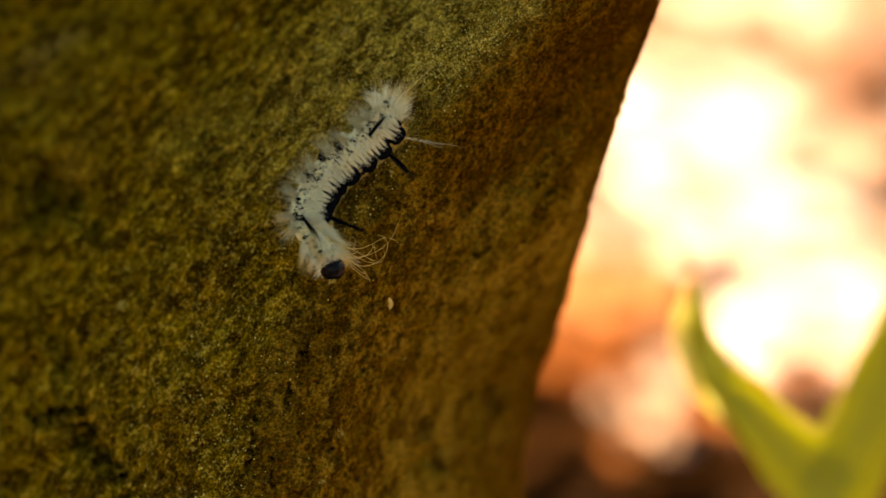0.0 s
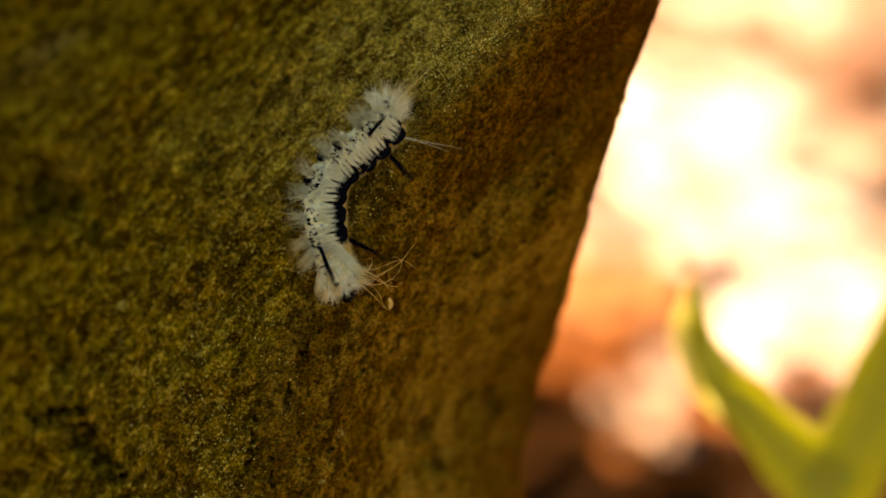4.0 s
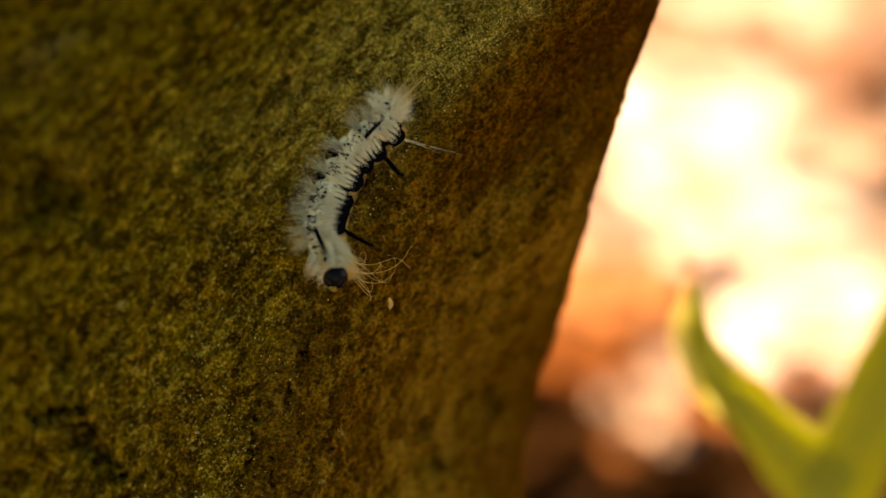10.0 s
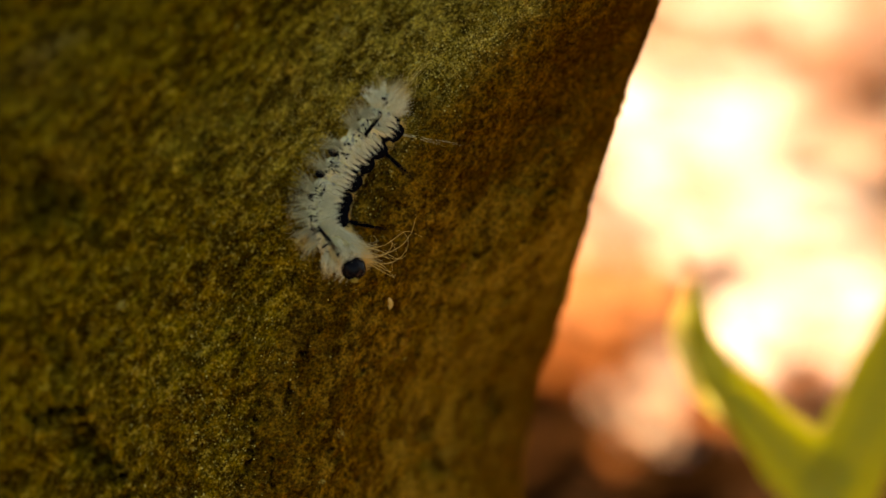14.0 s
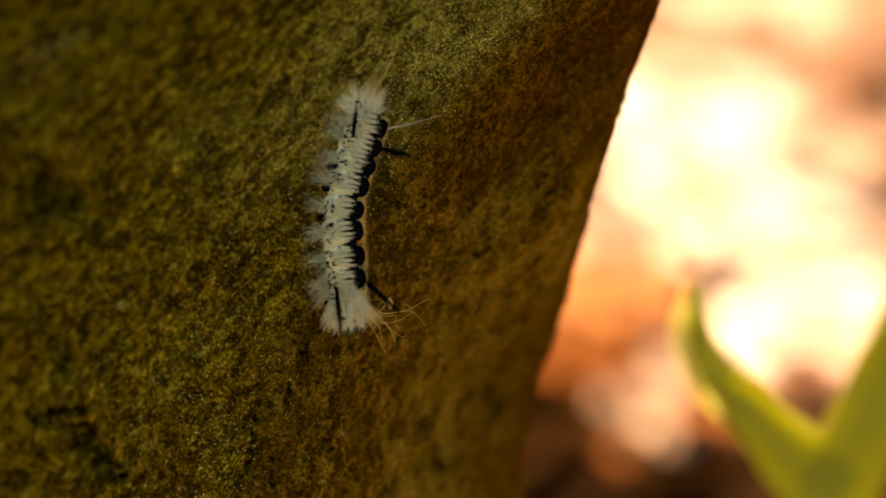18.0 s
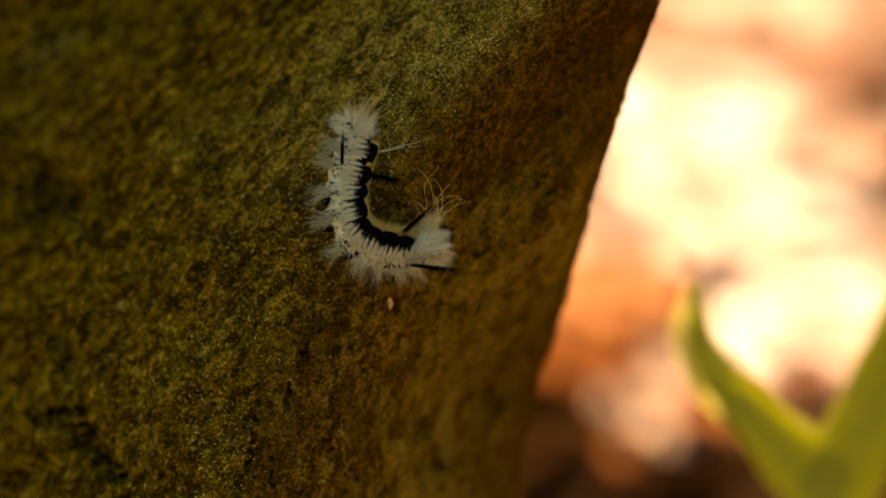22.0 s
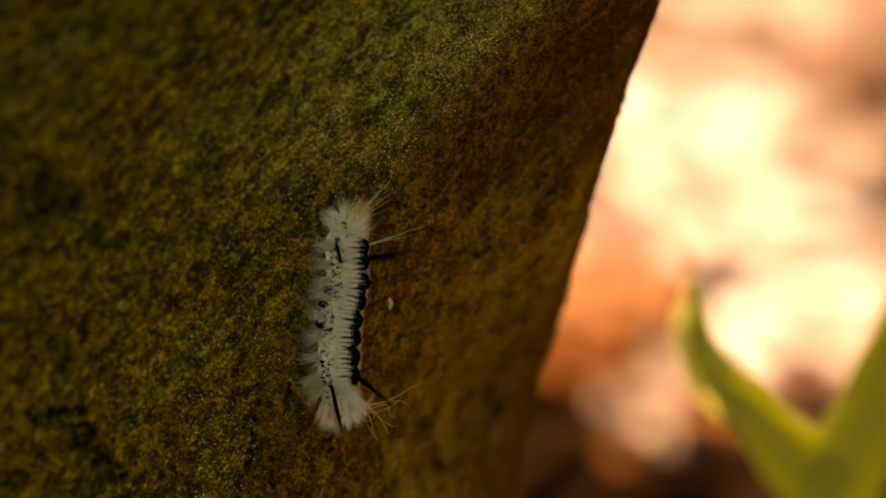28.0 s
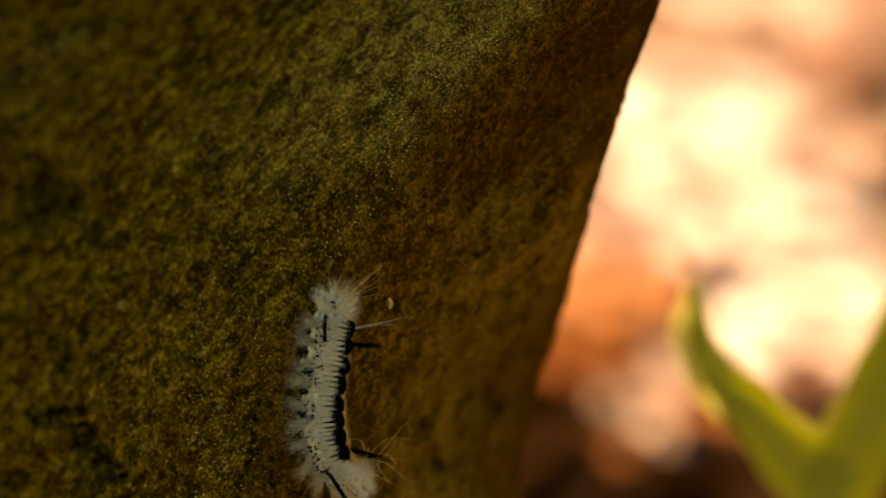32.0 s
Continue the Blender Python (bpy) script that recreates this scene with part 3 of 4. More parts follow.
def stub(name, x, y, material=None):
    """A short soft foot."""
    verts, n = [], 8
    for z, r in ((-0.6, 0.75), (-0.95, 0.6), (-1.16, 0.62), (-1.2, 0.3)):
        for i in range(n):
            t = 2 * math.pi * i / n
            verts.append((x + r * 0.8 * MM * math.cos(t), y + r * 0.8 * MM * math.sin(t), z * R))
    return mesh(name, verts, sheet(n, 4, True) + [tuple(range(3 * n, 4 * n))], material or SKIN)


#           place along the back, kind
PLAN = [(0.42, "tail"), (1.0, "back"), (1.5, "rear_pencils"), (2.0, "back"), (2.5, "back"), (3.0, "back"), (3.34, "back"), (3.68, "back"),
        (4.0, "back"), (4.22, "front_pencils"), (4.5, "thorax"), (4.74, "thorax"), (5.0, "head")]
FEET = (1, 3, 4, 5, 6)


def build_caterpillar():
    bug = new("caterpillar")
    bug.matrix_world = FACE
    tagged(bug, "white hairy caterpillar with black back tufts crawling on bark", "caterpillar")
    made = []
    for i, (_, kind) in enumerate(PLAN):
        s = 100 * i
        if kind == "head":
            made.append(build_head(bug))
            continue
        size = {"tail": (2.8, 0.8, 1.0), "thorax": (2.3, 0.78, 0.9), "front_pencils": (2.6, 0.9, 1.0)}.get(kind, (3.3, 1.0, 1.0))
        front, rear = (0.98, 0.5) if kind == "tail" else (size[1], size[2])
        seg = part("segment", ring_mesh("segment", size[0] * MM, R * front, R * rear, SKIN, i), bug)
        made.append(seg)
        if kind in ("back", "rear_pencils"):
            add_black(seg, s)
            part("wart_patch", dots("wart_patch", s + 2), seg, "small black warts")
            part("wart_patch", dots("wart_patch", s + 6, 62, 80, 3), seg, "small black warts")
        if kind in ("back", "rear_pencils", "front_pencils"):
            warm = i >= 8
            part("flank_tuft", tuft("flank_tuft", 62, 112, 6, 116, 17, 0, 0.4 * MM, -0.05 + 0.4 * warm, 0.3, 1.4, 4.8, SHADED_WHITE, s + 3, 0.000027, (0, 0, -0.1), loose=0.3), seg, "fan of long white hairs")
            part("lower_tuft", tuft("lower_tuft", 48, 126, 8, 128, 14, 0, 0.5 * MM, 0.1 + 0.4 * warm, 0.35, 2.0, 4.6, PINK if warm else SHADED_WHITE, s + 4, 0.000036, (0, 0, -0.05)), seg)
            part("under_coat", tuft("under_coat", 60, 110, 6, 112, 18, 0, 0.7 * MM, 0, 0.3, 0.8, 2.2, SHADED_WHITE, s + 12, 0.00004), seg, "short white under-coat")
            part("flank_tuft", tuft("flank_tuft", 150, -66, 10, -54, 16, 0, 0.9 * MM, 0.0, 0.3, 0.8 if warm else 1.2, 1.7 if warm else 2.4, CREAM, s + 5, 0.00004), seg, "fan of cream hairs")
            part("under_coat", tuft("under_coat", 420, -34, 8, -34, 14, 0, 1.2 * MM, 0, 0.2, 0.7 if warm else 1.0, 1.3 if warm else 2.0, CREAM, s + 13, 0.000044), seg, "short cream under-coat")
            part("belt_hair", tuft("belt_hair", 150, 92, 11, 70, 40, 0, 0.9 * MM, 0, 0.4, 0.6, 2.0, WHITE, s + 14, 0.00003), seg, "thin short white hairs")
            # black lumps added in place of the shadows between the fans
            for y in ((1.7,) if i in (3, 4, 5) else ()):
                a = radians(124)
                spot = Vector((R * 1.0 * math.sin(a), y * MM, R * 1.0 * math.cos(a)))
                part("flank_spot", hump("flank_spot", spot, (1.25 * MM, 0.75 * MM, 0.8 * MM), Euler((0, a, 0)), s + y), seg, "black lump standing for shade between the tufts")
            for j, y in enumerate((-1.32, -0.44, 0.44, 1.3)):
                part("back_tuft", tuft("back_tuft", 85, 48, 6, -16, 8, y * MM, 0.22 * MM, 0, 0.04, 1.2, 2.5, WHITE, s + 40 + j, 0.000036, (0, 0, -0.08), flare=-0.9, loose=0.45), seg)
            for j, y in enumerate((-0.95, 0.75)):
                part("side_tuft", tuft("side_tuft", 100, 68, 7, 12, 12, y * MM, 0.42 * MM, 0, 0.12, 0.9, 2.0, WHITE, s + 50 + j, 0.000036, flare=-0.4), seg)
        if kind == "rear_pencils":
            part("black_pencil", pencil("black_pencil", aim(78, -1.0, 0.8), 6.8 * MM, s + 9, root=round_the_back(radians(72), -0.0006, R * 1.2)), seg, "long thin black hair pencil")
            part("black_pencil", pencil("black_pencil", aim(-20, -0.05, 1.0), 8.6 * MM, s + 10, root=round_the_back(radians(-38), -0.0004)), seg, "long thin black hair pencil")
        if kind == "front_pencils":
            part("front_tuft", tuft("front_tuft", 240, 6, 30, 0, 28, 0.2 * MM, 0.9 * MM, 1.3, 0.5, 1.6, 4.2, WHITE, s + 30, 0.000045, loose=0.3), seg, "dense brush of white hairs")
            part("wart_patch", dots("wart_patch", s + 2, 70, 100, 7), seg, "small black warts")
            part("black_pencil", pencil("black_pencil", aim(48, 1.0, 0.78), 11.5 * MM, s + 9, root=round_the_back(radians(70), -0.0006, R * 1.15)), seg, "long thin black hair pencil")
            part("black_pencil", pencil("black_pencil", aim(-22, 1.0, 0.95), 10.0 * MM, s + 10, root=round_the_back(radians(-40), -0.0018)), seg, "long thin black hair pencil")
        if i == 1:
            part("hair_lock", pencil("hair_lock", aim(-24, -0.36, 1.0), 13.0 * MM, s + 11, WHITE, 5, 0.000042, round_the_back(radians(-36), 0.0), 0.03, 0.018), seg, "few long white hairs")
        if kind == "tail":
            for j, (a, m) in enumerate(((75, WHITE), (25, WARM), (-30, WARM), (-80, CREAM), (122, WHITE))):
                part("tail_tuft", tuft("tail_tuft", 110, a, 16, a, 20, -0.6 * MM, 0.6 * MM, -1.2, 0.5, 1.4, 3.8, m, s + 20 + j, 0.000036, r=R * 0.75, loose=0.35), seg, "brush of white hairs" if m is WHITE else "brush of cream hairs")
            part("tail_tuft", tuft("tail_tuft", 170, 0, 90, 20, 70, -1.8 * MM, 0.3 * MM, -2.2, 0.7, 1.8, 5.2, PINK, s + 28, 0.000036, r=R * 0.45, loose=0.35), seg, "brush of white hairs")
            part("flank_tuft", tuft("flank_tuft", 110, 92, 12, 96, 16, 1.1 * MM, 0.6 * MM, -0.5, 0.35, 1.6, 3.8, WHITE, s + 30, 0.000036, loose=0.35), seg, "fan of long white hairs")
            part("under_coat", tuft("under_coat", 160, 80, 16, 80, 20, 0.9 * MM, 1.2 * MM, -0.4, 0.25, 0.8, 1.7, WHITE, s + 35, 0.00004), seg, "short white under-coat")
            part("back_tuft", tuft("back_tuft", 220, 20, 24, 20, 22, 0.6 * MM, 1.0 * MM, -0.8, 0.25, 1.4, 2.8, WHITE, s + 31, 0.00004), seg, "short dense white hairs")
            part("hair_lock", pencil("hair_lock", aim(-20, -1, 0.55), 11.5 * MM, s + 32, CREAM, 6, 0.000048, (0, -0.0015, 0.0015), 0.0, 0.09), seg, "few long white hairs")
            part("hair_lock", pencil("hair_lock", aim(-35, -1, 1.0), 10.5 * MM, s + 33, CREAM, 5, 0.000048, (-0.001, -0.0012, 0.001), 0.0, 0.07), seg, "few long white hairs")
            part("wart_patch", dots("wart_patch", s + 34, 50, 80, 4), seg, "small black warts")
        if kind == "thorax":
            last = i == 11
            #            angle, forward, shortest, longest, hairs, colour
            short = 0.72 if last else 1.0
            for j, (a, go, lo, hi, m) in enumerate(((120, 1.1, 1.8, 4.2, PINK), (98, 1.2, 1.8, 4.6, WHITE), (72, 1.5, 1.8, 4.6, PINK), (44, 1.7, 1.4, 3.8, WHITE), (10, 1.7, 1.6, 4.2, WHITE),
                                                    (-30, 1.6, 1.6, 4.2, WARM), (-72, 1.3, 1.6, 3.8, CREAM))):
                part("front_tuft", tuft("front_tuft", 62 if a > 60 else 95, a, 9, a, 14, 0.2 * MM, 0.5 * MM, go, 0.4, short * lo, short * hi, m, s + 20 + j, 0.000036, (0, 0.1, -0.1), loose=0.4), seg, {WHITE: "brush of white hairs", PINK: "brush of pale orange hairs"}.get(m, "brush of cream hairs"))
            part("under_coat", tuft("under_coat", 110, 70, 34, 70, 30, -0.2 * MM, 1.0 * MM, 0.6, 0.4, 0.8, 1.9, WHITE, s + 31, 0.00004), seg, "short white under-coat")
            part("under_coat", tuft("under_coat", 110, -50, 40, -50, 30, -0.2 * MM, 1.0 * MM, 0.6, 0.4, 0.8, 1.9, WARM, s + 32, 0.00004), seg, "short cream-white under-coat")
            part("wart_patch", dots("wart_patch", s + 34, 66, 100, 5), seg, "small black warts")
            for j in range(6):
                way = (-0.7 - 0.12 * (j % 3), 0.95 - 0.11 * j + 0.2 * last, 0.2 + 0.1 * (j % 2))
                part("wisp", wisp("wisp", (-0.0016, 0.0012, 0.0012 + 0.0001 * j), way, (10.0 + 1.8 * (j * 3 % 4)) * MM, s + 50 + j), seg, "long curled cream hair")
            part("hair_lock", pencil("hair_lock", (-0.8, 0.75, 0.5), 5.5 * MM, s + 60, WARM, 20, 0.00004, (-0.0015, 0.001, 0.0014), 0.14, 0.15), seg, "bent brush of cream hairs")
            for sx in (1, -1):
                part("leg", stub("leg", sx * 1.1 * MM, 0, BLACK), seg, "short dark front leg")
        if i in FEET:
            for sx in (1, -1):
                part("foot", stub("foot", sx * 1.3 * MM, 0), seg)
    return bug, made


def build_head(bug):
    verts, nx, ny = [], 20, 14
    r = 2.38 * MM
    for j in range(ny):
        b = math.pi * (j + 0.02) / (ny - 0.96)
        for i in range(nx):
            a = 2 * math.pi * i / nx
            d = Vector((math.sin(b) * math.sin(a), -math.cos(b), math.sin(b) * math.cos(a)))
            groove = 1 - 0.1 * math.exp(-(d.x / 0.14) ** 2) * max(0.0, 0.4 + d.y)
            verts.append(d * r * groove * (1.0 if d.z > 0 else 0.92))
    faces = sheet(nx, ny, loop=True) + [tuple(range(nx))[::-1], tuple(range(nx * (ny - 1), nx * ny))]
    head = part("head", mesh("head", verts, faces, GLOSS), bug, "glossy black head")
    part("mouth", blob("mouth", 0.0009, 0.0005, 0.0006, FLECK, 5), head, "small pale mouthparts").location = (0, 0.0019, -0.0011)
    part("collar", tuft("collar", 240, 60, 80, 60, 80, -0.8 * MM, 0.3 * MM, 0.15, 0.2, 1.0, 2.2, WHITE, 77, 0.00004, r=r), head, "ruff of white hairs")
    part("collar", tuft("collar", 140, -60, 40, -60, 40, -0.8 * MM, 0.3 * MM, 0.2, 0.2, 1.2, 2.6, CREAM, 78, 0.00004, r=r), head, "ruff of cream hairs")
    return head


# ---- the forest floor ----
def build_ground():
    verts, xs = [], spread(-300, 300, -0.6, 1.2, 0.03, 60)
    ys = spread(-300, 300, -0.8, 2.6, 0.03, 60)
    for y in ys:
        for x in xs:
            near = 1.0 if abs(x) < 4 and abs(y) < 5 else 0.0
            verts.append((x, y, near * 0.012 * noise.noise(Vector((x * 5, y * 5, 0))) - 0.012))
    ground = new("ground", mesh("ground", verts, sheet(len(xs), len(ys)), SOIL))
    tagged(ground, "brown forest soil under fallen leaves", "ground", kind="structure")


def leaf_points(length, width, cup, curl, twist, seed):
    """A curled fallen leaf, as points of a small grid and its faces."""
    rnd = random.Random(seed)
    pts, nl, nw = [], 9, 5
    for j in range(nl):
        s = j / (nl - 1)
        w = width * math.sin(math.pi * min(1, 0.04 + 0.93 * s ** 0.85)) ** 0.75 + 0.0006
        for i in range(nw):
            t = -1 + 2 * i / (nw - 1)
            ripple = 0.05 * length * noise.noise(Vector((s * 4, t * 2, seed)))
            pts.append(Vector((w * t * (1 - 0.3 * cup * t * t), (s - 0.5) * length * (1 - 0.2 * curl),
                               cup * w * t * t + curl * length * (s - 0.5) ** 2 + ripple + twist * w * t * (s - 0.5))))
    return pts, sheet(nw, nl)


def leaf_mesh(name, length, width, cup, curl, twist, seed, material):
    pts, faces = leaf_points(length, width, cup, curl, twist, seed)
    n = len(pts)
    low = [p - Vector((0, 0, 0.0004)) for p in pts]
    return mesh(name, pts + low, faces + [tuple(n + i for i in f[::-1]) for f in faces], material)


def stalk_mesh(name, points, r, material, n=6):
    """A thin round stalk through points."""
    verts = []
    for i, p in enumerate(points):
        d = (Vector(points[min(i + 1, len(points) - 1)]) - Vector(points[max(i - 1, 0)])).normalized()
        a = d.orthogonal().normalized()
        b = d.cross(a)
        for k in range(n):
            t = 2 * math.pi * k / n
            verts.append(Vector(p) + r * (math.cos(t) * a + math.sin(t) * b))
    return mesh(name, verts, sheet(n, len(points), True) + [tuple(range(n))[::-1], tuple(range(n * (len(points) - 1), n * len(points)))], material)


def build_fallen_leaf(material, label, seed, size=1.0):
    rnd = random.Random(seed)
    length = size * rnd.uniform(0.055, 0.085)
    leaf = new("fallen_leaf")
    part("blade", leaf_mesh("blade", length, length * rnd.uniform(0.26, 0.36), rnd.uniform(0.1, 0.5), rnd.uniform(0.1, 0.7), rnd.uniform(-0.6, 0.6), seed, material), leaf)
    lift = 0.25 * 0.4 * length
    part("stalk", stalk_mesh("stalk", [(0, -length * 0.42, lift * 0.5), (0.002, -length * 0.55, lift), (0.006, -length * 0.72, lift * 0.8)], 0.0007, material), leaf)
    return tagged(leaf, label, "leaf", "fallen leaves on the forest floor")


def build_litter():
    kinds = {"pale": [build_fallen_leaf(PALE_LEAF, "pale sunlit tan dead leaf lying on the forest floor", 10 + i) for i in range(3)],
             "tan": [build_fallen_leaf(TAN_LEAF, "pinkish tan dead leaf lying on the forest floor", 60 + i) for i in range(3)],
             "orange": [build_fallen_leaf(ORANGE_LEAF, "bright orange dead leaf lying on the forest floor", 70 + i, 0.8) for i in range(2)],
             "brown": [build_fallen_leaf(BROWN_LEAF, "curled orange-brown dead leaf lying on the forest floor", 20 + i, 0.6) for i in range(3)],
             "dull": [build_fallen_leaf(DULL_LEAF, "dull pinkish brown dead leaf lying on the forest floor", 40 + i, 0.6) for i in range(2)],
             "beige": [build_fallen_leaf(BEIGE_LEAF, "smooth pinkish beige dead leaf lying on the forest floor", 51 + i, 0.5) for i in range(2)],
             "dark": [build_fallen_leaf(SHADE_LEAF, "dead leaf painted dark for shade on the forest floor", 30 + i, 0.65) for i in range(2)]}
    used = set()
    rnd = random.Random(9)

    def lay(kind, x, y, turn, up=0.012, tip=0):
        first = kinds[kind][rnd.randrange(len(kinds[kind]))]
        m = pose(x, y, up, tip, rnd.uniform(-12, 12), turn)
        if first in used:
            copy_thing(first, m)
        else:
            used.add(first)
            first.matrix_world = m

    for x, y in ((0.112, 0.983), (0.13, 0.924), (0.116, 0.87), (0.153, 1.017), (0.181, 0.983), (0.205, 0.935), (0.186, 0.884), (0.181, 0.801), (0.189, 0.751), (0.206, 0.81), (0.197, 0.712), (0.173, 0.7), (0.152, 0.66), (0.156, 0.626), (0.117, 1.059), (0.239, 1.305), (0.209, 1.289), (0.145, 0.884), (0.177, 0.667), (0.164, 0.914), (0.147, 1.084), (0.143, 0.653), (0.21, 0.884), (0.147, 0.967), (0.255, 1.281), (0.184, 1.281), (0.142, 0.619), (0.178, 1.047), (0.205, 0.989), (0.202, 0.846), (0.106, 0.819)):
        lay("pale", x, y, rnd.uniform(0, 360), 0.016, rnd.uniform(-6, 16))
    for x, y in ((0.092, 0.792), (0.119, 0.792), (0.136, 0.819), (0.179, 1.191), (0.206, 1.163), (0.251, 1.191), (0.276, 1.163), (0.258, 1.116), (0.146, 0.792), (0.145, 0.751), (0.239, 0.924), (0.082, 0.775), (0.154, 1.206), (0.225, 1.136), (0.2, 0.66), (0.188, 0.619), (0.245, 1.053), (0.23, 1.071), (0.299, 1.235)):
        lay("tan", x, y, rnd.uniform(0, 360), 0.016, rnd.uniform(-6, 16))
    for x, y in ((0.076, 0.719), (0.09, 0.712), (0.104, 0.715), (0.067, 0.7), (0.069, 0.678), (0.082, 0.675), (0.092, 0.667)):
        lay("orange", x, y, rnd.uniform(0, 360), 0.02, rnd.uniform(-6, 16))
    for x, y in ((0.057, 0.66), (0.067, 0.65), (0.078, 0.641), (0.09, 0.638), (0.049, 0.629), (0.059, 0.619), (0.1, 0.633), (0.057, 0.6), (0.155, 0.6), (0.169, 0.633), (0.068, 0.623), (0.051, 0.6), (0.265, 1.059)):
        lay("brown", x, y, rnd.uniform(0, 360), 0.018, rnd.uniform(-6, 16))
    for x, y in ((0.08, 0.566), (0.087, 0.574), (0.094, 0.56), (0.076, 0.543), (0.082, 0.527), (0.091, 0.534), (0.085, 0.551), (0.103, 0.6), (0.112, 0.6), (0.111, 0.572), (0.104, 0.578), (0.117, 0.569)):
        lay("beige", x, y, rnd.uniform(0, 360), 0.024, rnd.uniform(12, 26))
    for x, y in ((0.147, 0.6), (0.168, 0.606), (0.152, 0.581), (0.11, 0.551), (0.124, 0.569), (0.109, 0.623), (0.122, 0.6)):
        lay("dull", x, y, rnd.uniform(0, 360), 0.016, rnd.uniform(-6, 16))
    # near-black leaves stand in for shade beside the trunk and at the right
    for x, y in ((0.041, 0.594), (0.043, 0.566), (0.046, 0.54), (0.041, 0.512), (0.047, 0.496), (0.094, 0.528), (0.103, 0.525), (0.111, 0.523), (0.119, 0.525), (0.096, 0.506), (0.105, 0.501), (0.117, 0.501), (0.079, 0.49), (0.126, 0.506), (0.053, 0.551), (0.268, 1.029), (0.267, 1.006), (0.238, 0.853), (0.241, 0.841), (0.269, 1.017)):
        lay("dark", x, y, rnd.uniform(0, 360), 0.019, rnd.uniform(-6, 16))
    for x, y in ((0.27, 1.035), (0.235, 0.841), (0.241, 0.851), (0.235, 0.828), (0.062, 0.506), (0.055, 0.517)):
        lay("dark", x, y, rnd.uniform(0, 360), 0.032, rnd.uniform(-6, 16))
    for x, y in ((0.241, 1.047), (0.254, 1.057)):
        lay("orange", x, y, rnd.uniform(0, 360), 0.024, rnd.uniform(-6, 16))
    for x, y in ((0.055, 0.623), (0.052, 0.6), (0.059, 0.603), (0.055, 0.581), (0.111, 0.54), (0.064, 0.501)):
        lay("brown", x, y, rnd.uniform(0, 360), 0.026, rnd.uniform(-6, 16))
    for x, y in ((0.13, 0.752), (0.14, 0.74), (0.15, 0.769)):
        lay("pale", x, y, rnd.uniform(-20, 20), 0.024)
    for i in range(70):
        x, y = rnd.uniform(-0.1, 0.6), rnd.uniform(0.5, 2.0)
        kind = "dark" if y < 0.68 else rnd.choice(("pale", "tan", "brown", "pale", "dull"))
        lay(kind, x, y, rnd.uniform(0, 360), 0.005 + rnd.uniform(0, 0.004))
    for kind in kinds.values():
        for first in kind:
            if first not in used:
                first.matrix_world = pose(rnd.uniform(-0.4, -0.1), rnd.uniform(0.6, 1.6), 0.006)
    verts, faces = [], []
    for i in range(11000):
        # thick about the tree, thinner further off
        far, way = 7.0 * rnd.random() ** 1.25, rnd.uniform(0, 2 * math.pi)
        x, y = 0.2 + far * math.cos(way), 1.15 + far * math.sin(way)
        if (abs(x + 0.05) < 0.2 and -0.1 < y < 0.4) or (-0.1 < x < 0.24 and 0.3 < y < 0.68):
            continue
        length = rnd.uniform(0.05, 0.09)
        pts, fs = leaf_points(length, length * 0.3, rnd.uniform(0, 0.5), rnd.uniform(0, 0.6), rnd.uniform(-0.5, 0.5), i)
        m = pose(x, y, rnd.uniform(-0.006, 0.002), rnd.uniform(-14, 14), rnd.uniform(-14, 14), rnd.uniform(0, 360))
        k = len(verts)
        verts += [m @ p for p in pts]
        faces += [tuple(k + j for j in f) for f in fs]
    litter = new("leaf_litter", mesh("leaf_litter", verts, faces, LITTER))
    tagged(litter, "thick layer of brown and tan fallen leaves", "leaf litter", kind="stuff")


def seen_at(x, y, depth):
    """The point straight ahead by depth, and x, y (mm) aside and up from the line of sight."""
    return EYE + depth * AHEAD + x * MM * Vector((1, 0, 0)) + y * MM * UPWARD


def blade_mesh(name, line, widths, normal, fold, material):
    """A leaf blade along a line of points, folded a little along its middle rib."""
    verts, nw, n = [], 7, len(line)
    for side in (0, 1):
        for j, p in enumerate(line):
            d = (line[min(j + 1, n - 1)] - line[max(j - 1, 0)]).normalized()
            across = d.cross(normal).normalized()
            for i in range(nw):
                t = -1 + 2 * i / (nw - 1)
                verts.append(p + across * t * widths[j] + normal * (fold * abs(t) * widths[j] - 0.0005 * side))
    faces = sheet(nw, n)
    faces += [tuple(nw * n + i for i in f[::-1]) for f in sheet(nw, n)]
    return mesh(name, verts, faces, material)


def smooth_line(points, steps):
    out = []
    for i in range(len(points) - 1):
        p0, p1, p2, p3 = points[max(i - 1, 0)], points[i], points[i + 1], points[min(i + 2, len(points) - 1)]
        for k in range(steps):
            t = k / steps
            out.append(0.5 * ((2 * p1) + (p2 - p0) * t + (2 * p0 - 5 * p1 + 4 * p2 - p3) * t * t + (3 * p1 - p0 - 3 * p2 + p3) * t ** 3))
    return out + [points[-1]]


FAR = 1.06


